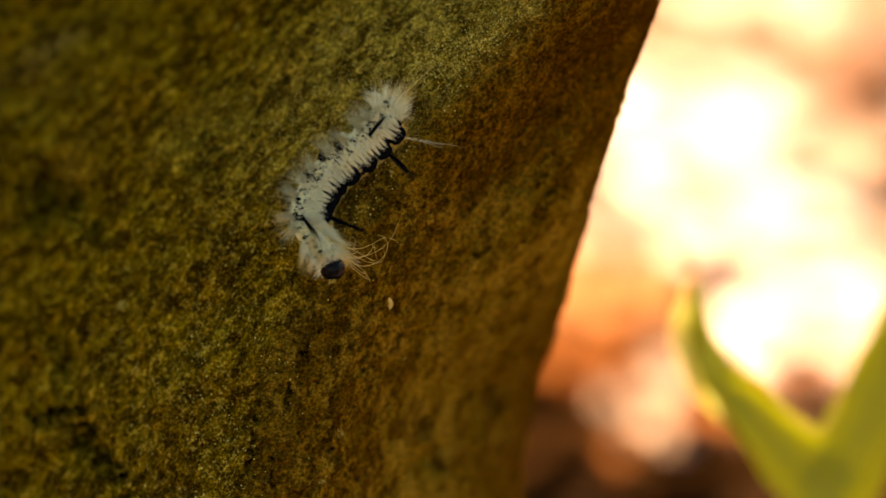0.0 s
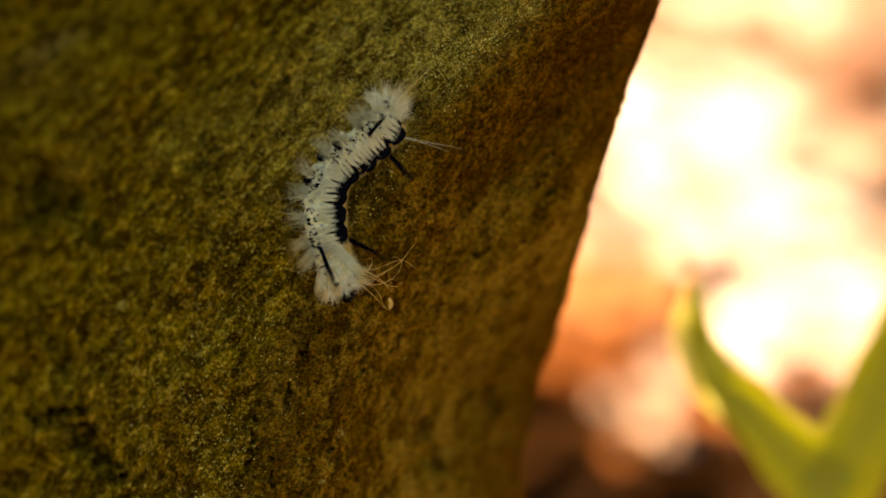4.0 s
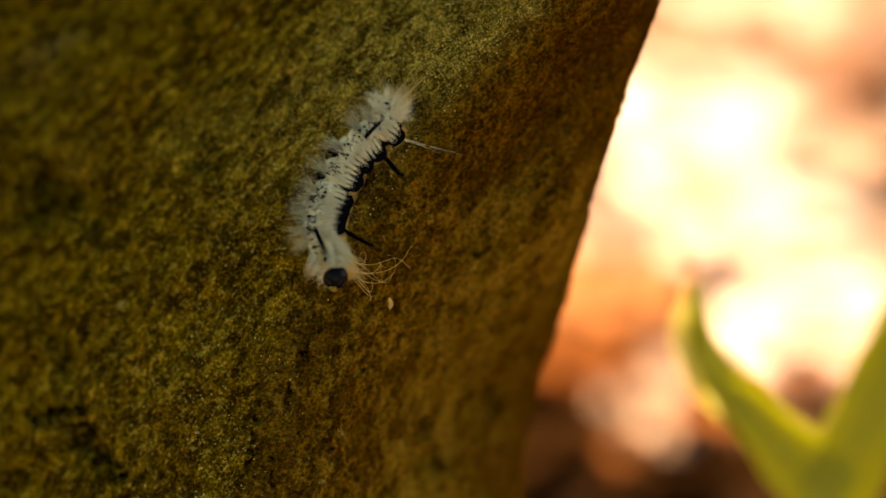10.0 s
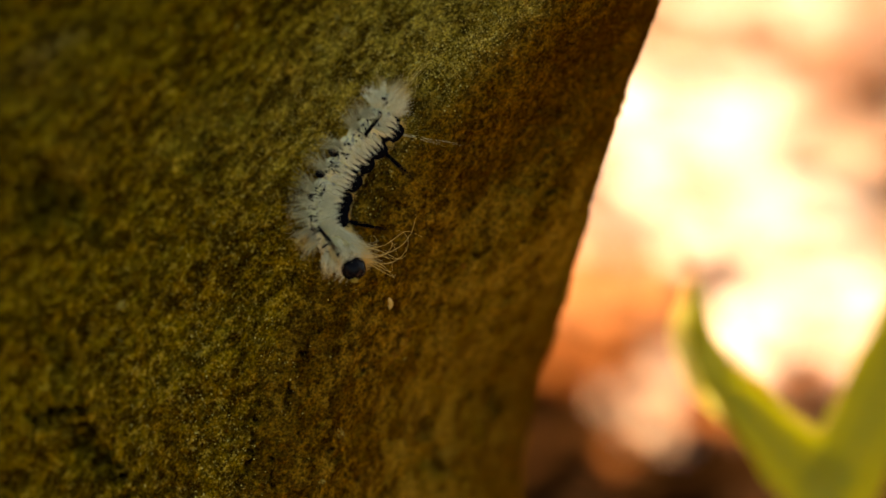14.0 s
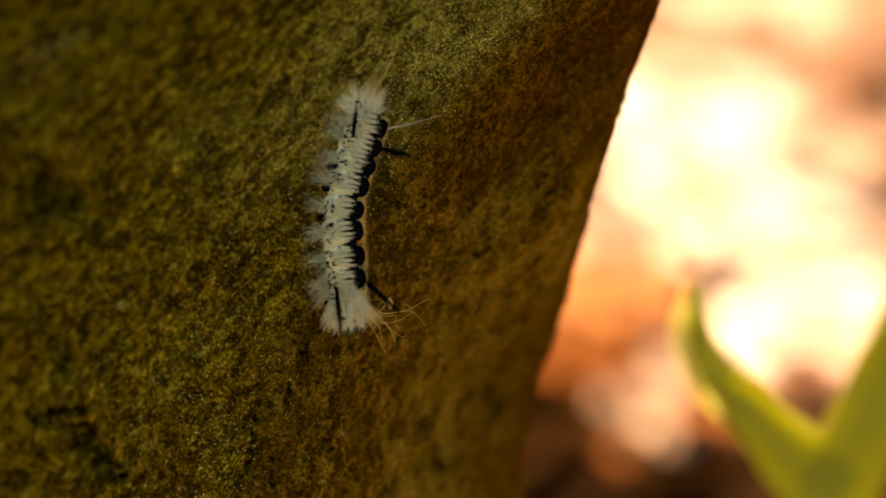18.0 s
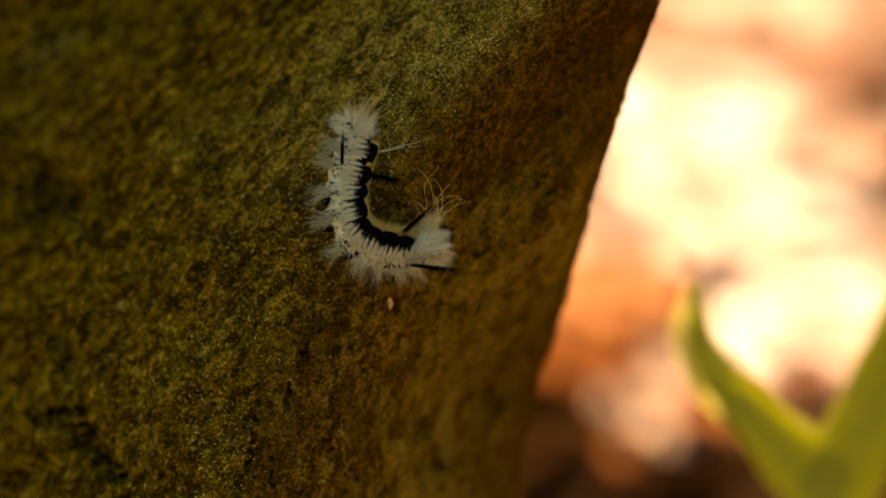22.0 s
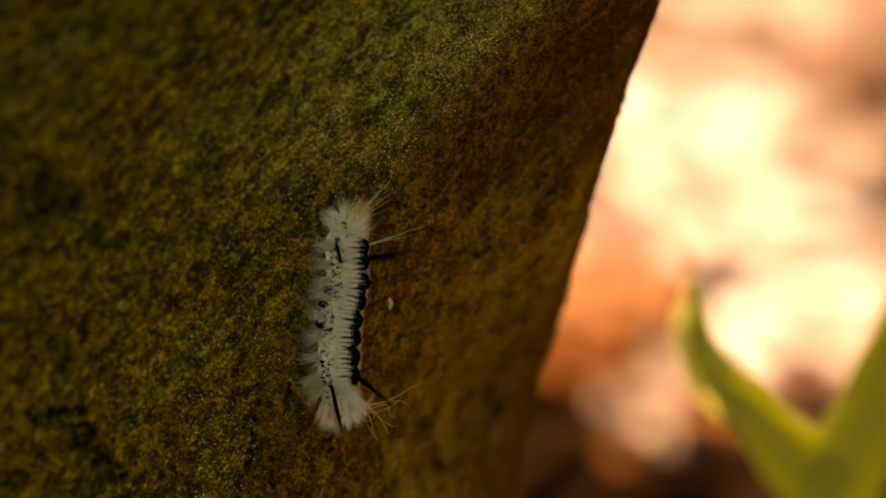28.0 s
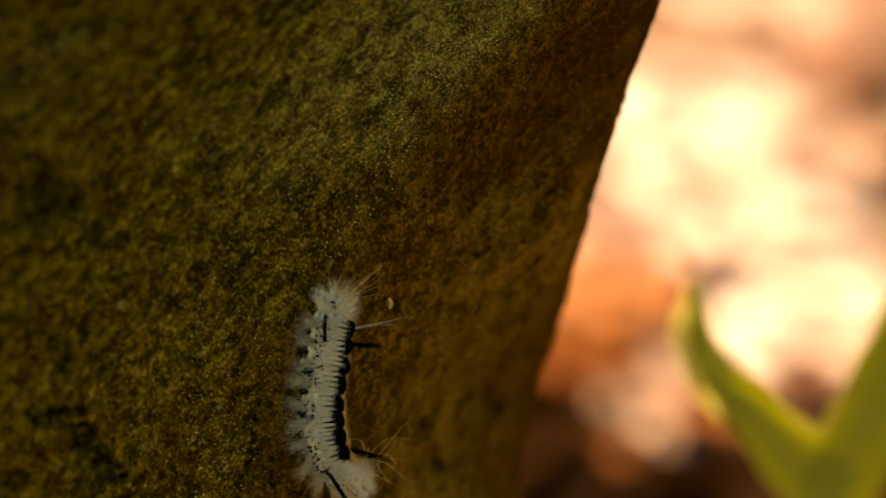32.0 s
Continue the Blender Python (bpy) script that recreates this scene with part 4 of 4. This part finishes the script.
def build_seedling():
    node = seen_at(87.2 * FAR, -57.1 * FAR, 0.565 * FAR)
    plant = new("seedling")
    plant.matrix_world = Matrix.Translation((node.x, node.y, 0))
    tagged(plant, "young plant with two yellow-green leaves on the forest floor", "plant")
    root = Vector((node.x, node.y, 0))

    def local(p):
        return p - root

    face = (-AHEAD + Vector((0.2, 0, 0.2))).normalized()
    lines = [((78.9, -47.5, 0.563), (70.0, -37.4, 0.562), (62.4, -28.5, 0.563), (58.3, -20.2, 0.566), (57.9, -12.0, 0.568), (57.4, -6.0, 0.57)),
             ((92.9, -45.6, 0.567), (100.5, -31.6, 0.572), (108.8, -15.1, 0.578), (115.2, 2.7, 0.585))]
    a, b = [[node] + [seen_at(x * FAR, y * FAR, d * FAR) for x, y, d in line] for line in lines]
    #                  half width from the foot to the tip, in mm
    for line, swell in ((a, (9.0, 7.9, 6.0, 4.9, 3.3, 1.7, 0.3)), (b, (9.0, 9.2, 8.8, 8.6, 0.6))):
        pts = [local(p) for p in smooth_line(line, 6)]
        n = len(pts)
        widths = []
        for j in range(n):
            k, t = divmod(j, 6)
            w0, w1 = swell[min(k, len(swell) - 1)], swell[min(k + 1, len(swell) - 1)]
            ripple = 1 + 0.14 * noise.noise(Vector((j * 0.35, len(line), 2.0)))
            widths.append(FAR * MM * (w0 + (w1 - w0) * t / 6) * ripple)
        blade = part("leaf", blade_mesh("leaf", pts, widths, face, 0.05, GREEN), plant, "yellow-green leaf lit from behind")
        if line is a:
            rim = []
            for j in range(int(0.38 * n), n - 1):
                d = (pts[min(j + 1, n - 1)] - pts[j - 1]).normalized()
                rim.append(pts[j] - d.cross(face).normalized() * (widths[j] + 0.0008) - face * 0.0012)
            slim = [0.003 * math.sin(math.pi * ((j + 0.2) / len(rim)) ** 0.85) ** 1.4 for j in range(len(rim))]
            part("leaf_edge", blade_mesh("leaf_edge", rim, slim, face, 0.3, SUNNY), blade, "curled leaf edge painted pale yellow as sunlit")
            tip = [pts[-1], pts[-1] + 0.003 * UPWARD - Vector((0.0012, 0, 0)), pts[-1] + 0.006 * UPWARD - Vector((0.003, 0, 0))]
            part("leaf_tip", stalk_mesh("leaf_tip", tip, 0.0005, BROWN_LEAF), blade, "thin withered reddish tip")
        part("midrib", stalk_mesh("midrib", [p - face * 0.0004 for p in pts[:-2]], 0.0006, STALK), blade)
    part("stem", stalk_mesh("stem", [Vector((0.004, 0.006, -0.012)), Vector((0.002, 0.003, node.z * 0.5)), local(node)], 0.0014, STALK), plant)


# ---- how the caterpillar crawls, from the tail to the head, in mm on the trunk's face ----
TRACK = []


def crawl(t, tail, back_1, back_3, back_5, back_8, front, lift, roll_rear, roll_front):
    """Where the back's middle line and both ends lie at t seconds; how far the head is lifted; how far the back rolls aside."""
    TRACK.append((t, [Vector(p) for p in (tail, back_1, back_3, back_5, back_8, front)], lift, roll_rear, roll_front))


def along(points, s):
    i = min(int(s), len(points) - 2)
    p0 = points[i - 1] if i else 2 * points[0] - points[1]
    p1, p2 = points[i], points[i + 1]
    p3 = points[i + 2] if i + 2 < len(points) else 2 * points[-1] - points[-2]
    t = s - i
    return 0.5 * ((2 * p1) + (p2 - p0) * t + (2 * p0 - 5 * p1 + 4 * p2 - p3) * t * t + (3 * p1 - p0 - 3 * p2 + p3) * t ** 3)


def segment_poses(points, lift, roll_rear, roll_front):
    rolls = [roll_rear, roll_rear, roll_rear, 0.6 * roll_rear + 0.4 * roll_front, roll_front, roll_front]
    line = []
    for i, p in enumerate(points):
        if 0 < i < 5:
            d = (points[i + 1] - points[i - 1]).normalized()
            p = p - Vector((-d.y, d.x)) * 3.9 * math.sin(radians(rolls[i]))
        line.append(p)
    places = []
    for s, _ in PLAN:
        p = along(line, s)
        q, o = along(line, min(5, s + 0.12)), along(line, max(0, s - 0.12))
        up = lift * max(0.0, (s - 3.4) / 1.6) ** 1.5
        z = max(bark_z(p.x * MM + dx, p.y * MM) for dx in (-0.002, 0, 0.002)) + 0.98 * R + up * MM
        if s > 4.9:
            z += max(-1.3, 0.6 * (lift - 2.5)) * MM
        places.append((Vector((p.x * MM, p.y * MM, z)), (q - o)))
    poses = []
    for k, (s, _) in enumerate(PLAN):
        at, way = places[k]
        rise = places[min(k + 1, len(PLAN) - 1)][0].z - places[max(k - 1, 0)][0].z
        run = (places[min(k + 1, len(PLAN) - 1)][0] - places[max(k - 1, 0)][0]).xy.length
        ahead = Vector((way.x, way.y, 0)).normalized()
        ahead = (ahead + Vector((0, 0, rise / max(run, 0.001)))).normalized()
        i = min(int(s), 4)
        roll = radians(rolls[i] + (rolls[i + 1] - rolls[i]) * (s - i))
        left = Vector((-ahead.y, ahead.x, 0)).normalized()
        back = (math.cos(roll) * Vector((0, 0, 1)) + math.sin(roll) * left)
        back = (back - ahead * back.dot(ahead)).normalized()
        side = ahead.cross(back)
        poses.append(Matrix.Translation(at) @ Matrix((side, ahead, back)).transposed().to_4x4())
    return poses


TRUNK = build_trunk()
build_ground()
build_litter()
build_seedling()
build_grain(TRUNK)
build_flecks()
BUG, SEGMENTS = build_caterpillar()


def motions():
    crawl(0, (-9.6, 27.5), (-7.8, 21.3), (-13.1, 15.4), (-18.7, 10.8), (-21.1, 5.4), (-19.9, -3.5), 3, 70, 61)
    crawl(0.5, (-9.6, 27.5), (-7.8, 21.3), (-13.1, 15.4), (-18.3, 11.3), (-21.3, 7.9), (-18.6, 0.5), 4, 70, 61)
    crawl(1, (-9.6, 27.5), (-7.8, 21.3), (-13.1, 15.4), (-18.0, 11.7), (-20.7, 9.4), (-17.2, 2.7), 4, 70, 61)
    crawl(1.5, (-9.6, 27.5), (-7.8, 21.3), (-13.1, 15.4), (-18.3, 11.3), (-21.0, 7.9), (-19.0, 0.1), 4, 70, 61)
    crawl(2, (-9.6, 27.5), (-7.8, 21.3), (-13.1, 15.4), (-18.2, 11.5), (-20.3, 8.6), (-16.2, 1.7), 4, 70, 61)
    crawl(2.5, (-9.6, 27.5), (-7.8, 21.3), (-13.1, 15.4), (-18.1, 11.7), (-19.9, 9.3), (-15.1, 3.4), 4, 70, 61)
    crawl(3, (-9.6, 27.5), (-7.8, 21.3), (-13.2, 15.4), (-18.6, 11.1), (-17.7, 5.4), (-13.0, -0.7), 3, 70, 56)
    crawl(3.5, (-9.6, 27.5), (-7.8, 21.3), (-13.2, 15.5), (-18.3, 11.5), (-18.3, 2.9), (-16.1, -6.0), 2, 70, 54)
    crawl(5.5, (-9.6, 27.5), (-7.9, 21.3), (-13.4, 15.7), (-18.0, 8.7), (-18.1, -0.9), (-18.9, -9.0), 0, 70, 51)
    crawl(6, (-9.6, 27.5), (-7.9, 21.3), (-13.4, 15.6), (-18.1, 7.4), (-18.4, -2.0), (-19.2, -10.4), 0, 70, 51)
    crawl(6.5, (-9.6, 27.5), (-7.9, 21.3), (-13.5, 15.5), (-16.7, 7.6), (-15.1, 0.4), (-13.6, -7.0), 1, 70, 41)
    crawl(7, (-9.6, 27.5), (-7.9, 21.3), (-13.6, 15.4), (-16.2, 7.4), (-14.6, 0.9), (-12.1, -6.3), 1, 70, 38)
    crawl(7.5, (-9.6, 27.5), (-7.9, 21.3), (-13.5, 15.4), (-16.3, 7.4), (-15.2, 0.1), (-13.4, -8.4), 1, 70, 41)
    crawl(8, (-9.6, 27.5), (-7.9, 21.3), (-13.4, 15.4), (-16.1, 8.0), (-14.7, 2.0), (-9.8, -5.7), 2, 70, 41)
    crawl(8.5, (-9.6, 27.5), (-7.9, 21.3), (-13.4, 15.4), (-16.2, 8.6), (-15.1, 3.4), (-9.8, -3.2), 3, 70, 44)
    crawl(9, (-9.6, 27.5), (-7.9, 21.3), (-13.4, 15.4), (-16.3, 8.4), (-15.4, 2.0), (-12.4, -7.6), 2, 70, 46)
    crawl(9.5, (-9.3, 27.0), (-7.6, 20.7), (-13.4, 15.1), (-16.8, 8.4), (-16.9, 2.3), (-15.7, -6.2), 3, 70, 51)
    crawl(10, (-9.4, 27.1), (-7.8, 21.0), (-13.8, 15.1), (-17.5, 8.1), (-18.7, 2.9), (-19.3, -5.0), 4, 70, 56)
    crawl(10.5, (-10.0, 28.0), (-8.1, 21.8), (-13.9, 15.4), (-18.3, 7.8), (-20.9, 1.7), (-25.4, -5.4), 4, 70, 58)
    crawl(11, (-10.0, 28.1), (-8.1, 21.8), (-13.9, 15.4), (-18.4, 8.2), (-22.2, 2.6), (-28.2, -2.5), 4, 70, 58)
    crawl(11.5, (-10.0, 28.1), (-8.1, 21.8), (-13.9, 15.4), (-18.3, 8.5), (-22.2, 3.8), (-29.5, 0.1), 4, 70, 58)
    crawl(12, (-10.0, 28.1), (-8.1, 21.8), (-13.9, 15.4), (-18.2, 8.4), (-21.2, 2.2), (-28.2, -4.4), 4, 70, 58)
    crawl(12.5, (-10.0, 28.1), (-8.1, 21.8), (-13.9, 15.4), (-18.2, 8.4), (-19.9, 3.7), (-23.5, -3.0), 4, 70, 58)
    crawl(13, (-10.0, 28.1), (-8.1, 21.8), (-13.9, 15.4), (-18.1, 8.5), (-18.8, 4.9), (-20.0, -2.6), 4, 70, 56)
    crawl(13.5, (-10.0, 28.1), (-8.1, 21.8), (-13.8, 15.2), (-17.6, 8.5), (-18.0, 3.5), (-15.7, -5.0), 4, 70, 54)
    crawl(14, (-10.0, 28.1), (-8.1, 21.8), (-13.7, 15.2), (-17.7, 8.5), (-17.9, 4.2), (-16.1, -3.5), 4, 70, 54)
    crawl(14.5, (-10.0, 28.0), (-8.1, 21.8), (-13.6, 15.1), (-17.0, 7.9), (-16.5, 1.6), (-13.4, -6.4), 2, 70, 46)
    crawl(16.5, (-10.4, 28.0), (-8.7, 22.2), (-12.9, 15.4), (-15.4, 7.6), (-15.2, -4.7), (-17.5, -12.3), 0, 65, 48)
    crawl(17, (-11.0, 27.0), (-9.3, 21.2), (-13.1, 14.5), (-15.2, 7.0), (-15.2, -5.0), (-16.5, -12.1), 0, 65, 48)
    crawl(17.5, (-13.2, 28.2), (-10.5, 23.0), (-13.1, 15.6), (-15.2, 7.3), (-14.2, -4.1), (-15.7, -11.3), 0, 62, 46)
    crawl(18, (-14.6, 27.3), (-11.4, 22.5), (-13.5, 14.8), (-15.5, 6.8), (-15.1, -5.4), (-16.9, -12.9), 0, 60, 48)
    crawl(18.5, (-15.6, 25.2), (-12.8, 20.1), (-14.1, 12.5), (-15.4, 5.2), (-15.2, -6.7), (-17.0, -14.1), 0, 58, 48)
    crawl(19, (-15.8, 24.1), (-13.4, 18.4), (-14.8, 10.0), (-14.9, 3.2), (-15.0, -8.0), (-17.3, -15.4), 0, 58, 48)
    crawl(19.5, (-15.8, 24.1), (-13.2, 18.2), (-14.5, 9.8), (-14.9, 2.2), (-12.2, -6.4), (-8.5, -12.3), 1, 58, 34)
    crawl(20, (-15.8, 24.1), (-13.2, 18.2), (-14.4, 9.8), (-14.9, 2.3), (-11.0, -4.8), (-5.3, -8.4), 2, 58, 24)
    crawl(20.5, (-15.8, 24.1), (-13.2, 18.1), (-14.8, 9.8), (-14.8, 2.8), (-9.0, -1.3), (-3.3, -2.1), 3, 58, 20)
    crawl(21, (-15.8, 24.1), (-13.2, 18.1), (-14.8, 9.8), (-14.6, 4.2), (-8.3, -0.6), (-3.7, -3.4), 2, 58, 20)
    crawl(21.2, (-15.8, 24.1), (-13.2, 18.1), (-14.8, 9.8), (-14.7, 4.0), (-8.8, -2.1), (-5.0, -6.0), 2, 58, 24)
    crawl(21.5, (-15.8, 24.1), (-13.2, 18.1), (-14.8, 9.8), (-14.5, 3.9), (-8.2, -1.7), (-2.4, -3.8), 2, 58, 22)
    crawl(22, (-15.8, 24.1), (-13.2, 18.1), (-14.9, 9.9), (-14.0, 4.0), (-7.8, 0.9), (-0.4, 2.1), 3, 58, 16)
    crawl(22.4, (-15.8, 24.1), (-13.2, 18.1), (-14.9, 9.9), (-13.6, 3.7), (-7.5, 1.3), (-0.9, 2.3), 3, 58, 14)
    crawl(23, (-15.8, 24.1), (-13.2, 18.1), (-14.9, 9.8), (-14.1, 3.3), (-9.4, -3.8), (-4.7, -10.1), 2, 58, 26)
    crawl(23.5, (-15.8, 24.1), (-13.2, 18.0), (-14.9, 9.9), (-13.6, 3.8), (-7.4, 0.5), (-0.6, -4.2), 3, 58, 20)
    crawl(24, (-15.8, 24.1), (-13.1, 17.9), (-14.8, 9.8), (-13.8, 3.7), (-8.2, -0.7), (-1.6, -5.4), 3, 58, 21)
    crawl(24.5, (-15.8, 24.1), (-13.1, 17.9), (-14.7, 9.7), (-13.8, 3.6), (-8.3, -1.0), (-1.9, -5.8), 3, 58, 21)
    crawl(24.8, (-15.8, 24.0), (-13.1, 17.8), (-14.7, 9.5), (-13.5, 3.2), (-8.8, -3.5), (-6.1, -12.3), 2, 58, 28)
    crawl(25.1, (-15.8, 24.0), (-13.1, 17.7), (-14.6, 9.3), (-14.1, 2.7), (-11.2, -7.3), (-12.0, -15.4), 1, 58, 40)
    crawl(25.5, (-15.8, 23.9), (-13.4, 17.6), (-14.6, 9.3), (-14.2, 1.9), (-14.5, -10.6), (-17.0, -18.2), 0, 58, 48)
    crawl(27.5, (-17.2, 8.4), (-14.4, 3.4), (-13.6, -3.4), (-14.5, -9.6), (-18.1, -21.0), (-20.7, -28.0), 0, 69, 61)
    crawl(28, (-17.0, 6.7), (-14.6, 1.2), (-14.4, -6.0), (-15.7, -12.9), (-16.2, -23.1), (-18.2, -30.4), 0, 69, 57)
    crawl(28.5, (-16.5, 3.9), (-14.0, -1.9), (-14.7, -8.1), (-16.3, -14.7), (-16.9, -25.0), (-18.2, -32.4), 0, 69, 57)
    crawl(29, (-16.4, 3.7), (-13.8, -2.2), (-14.7, -8.1), (-16.3, -14.9), (-16.9, -25.3), (-18.7, -32.6), 0, 69, 57)
    crawl(29.5, (-16.9, 4.0), (-14.0, -1.6), (-14.6, -8.1), (-16.5, -14.7), (-19.2, -26.7), (-22.2, -34.3), 0, 69, 61)
    crawl(30, (-17.5, 1.3), (-15.0, -4.2), (-15.2, -10.7), (-17.0, -16.8), (-20.0, -27.7), (-23.3, -35.1), 0, 71, 61)
    crawl(30.5, (-18.0, -0.7), (-15.8, -6.2), (-16.7, -13.1), (-18.1, -21.0), (-20.5, -31.9), (-24.2, -39.5), 0, 71, 61)
    crawl(31, (-19.2, -6.0), (-16.3, -11.3), (-16.9, -18.4), (-17.5, -24.7), (-21.0, -34.7), (-24.5, -42.4), 0, 71, 61)
    crawl(31.5, (-19.1, -7.6), (-16.7, -13.1), (-17.6, -20.7), (-18.3, -27.3), (-20.4, -36.4), (-22.6, -44.2), 0, 71, 57)
    crawl(32, (-19.0, -8.0), (-17.0, -13.6), (-17.9, -21.2), (-19.0, -28.0), (-18.1, -36.6), (-15.5, -44.2), 2, 71, 45)
    keyed = [(t, segment_poses(points, lift, a, b)) for t, points, lift, a, b in TRACK]
    for k, seg in enumerate(SEGMENTS):
        walk(seg, [(t, poses[k]) for t, poses in keyed])


motions()
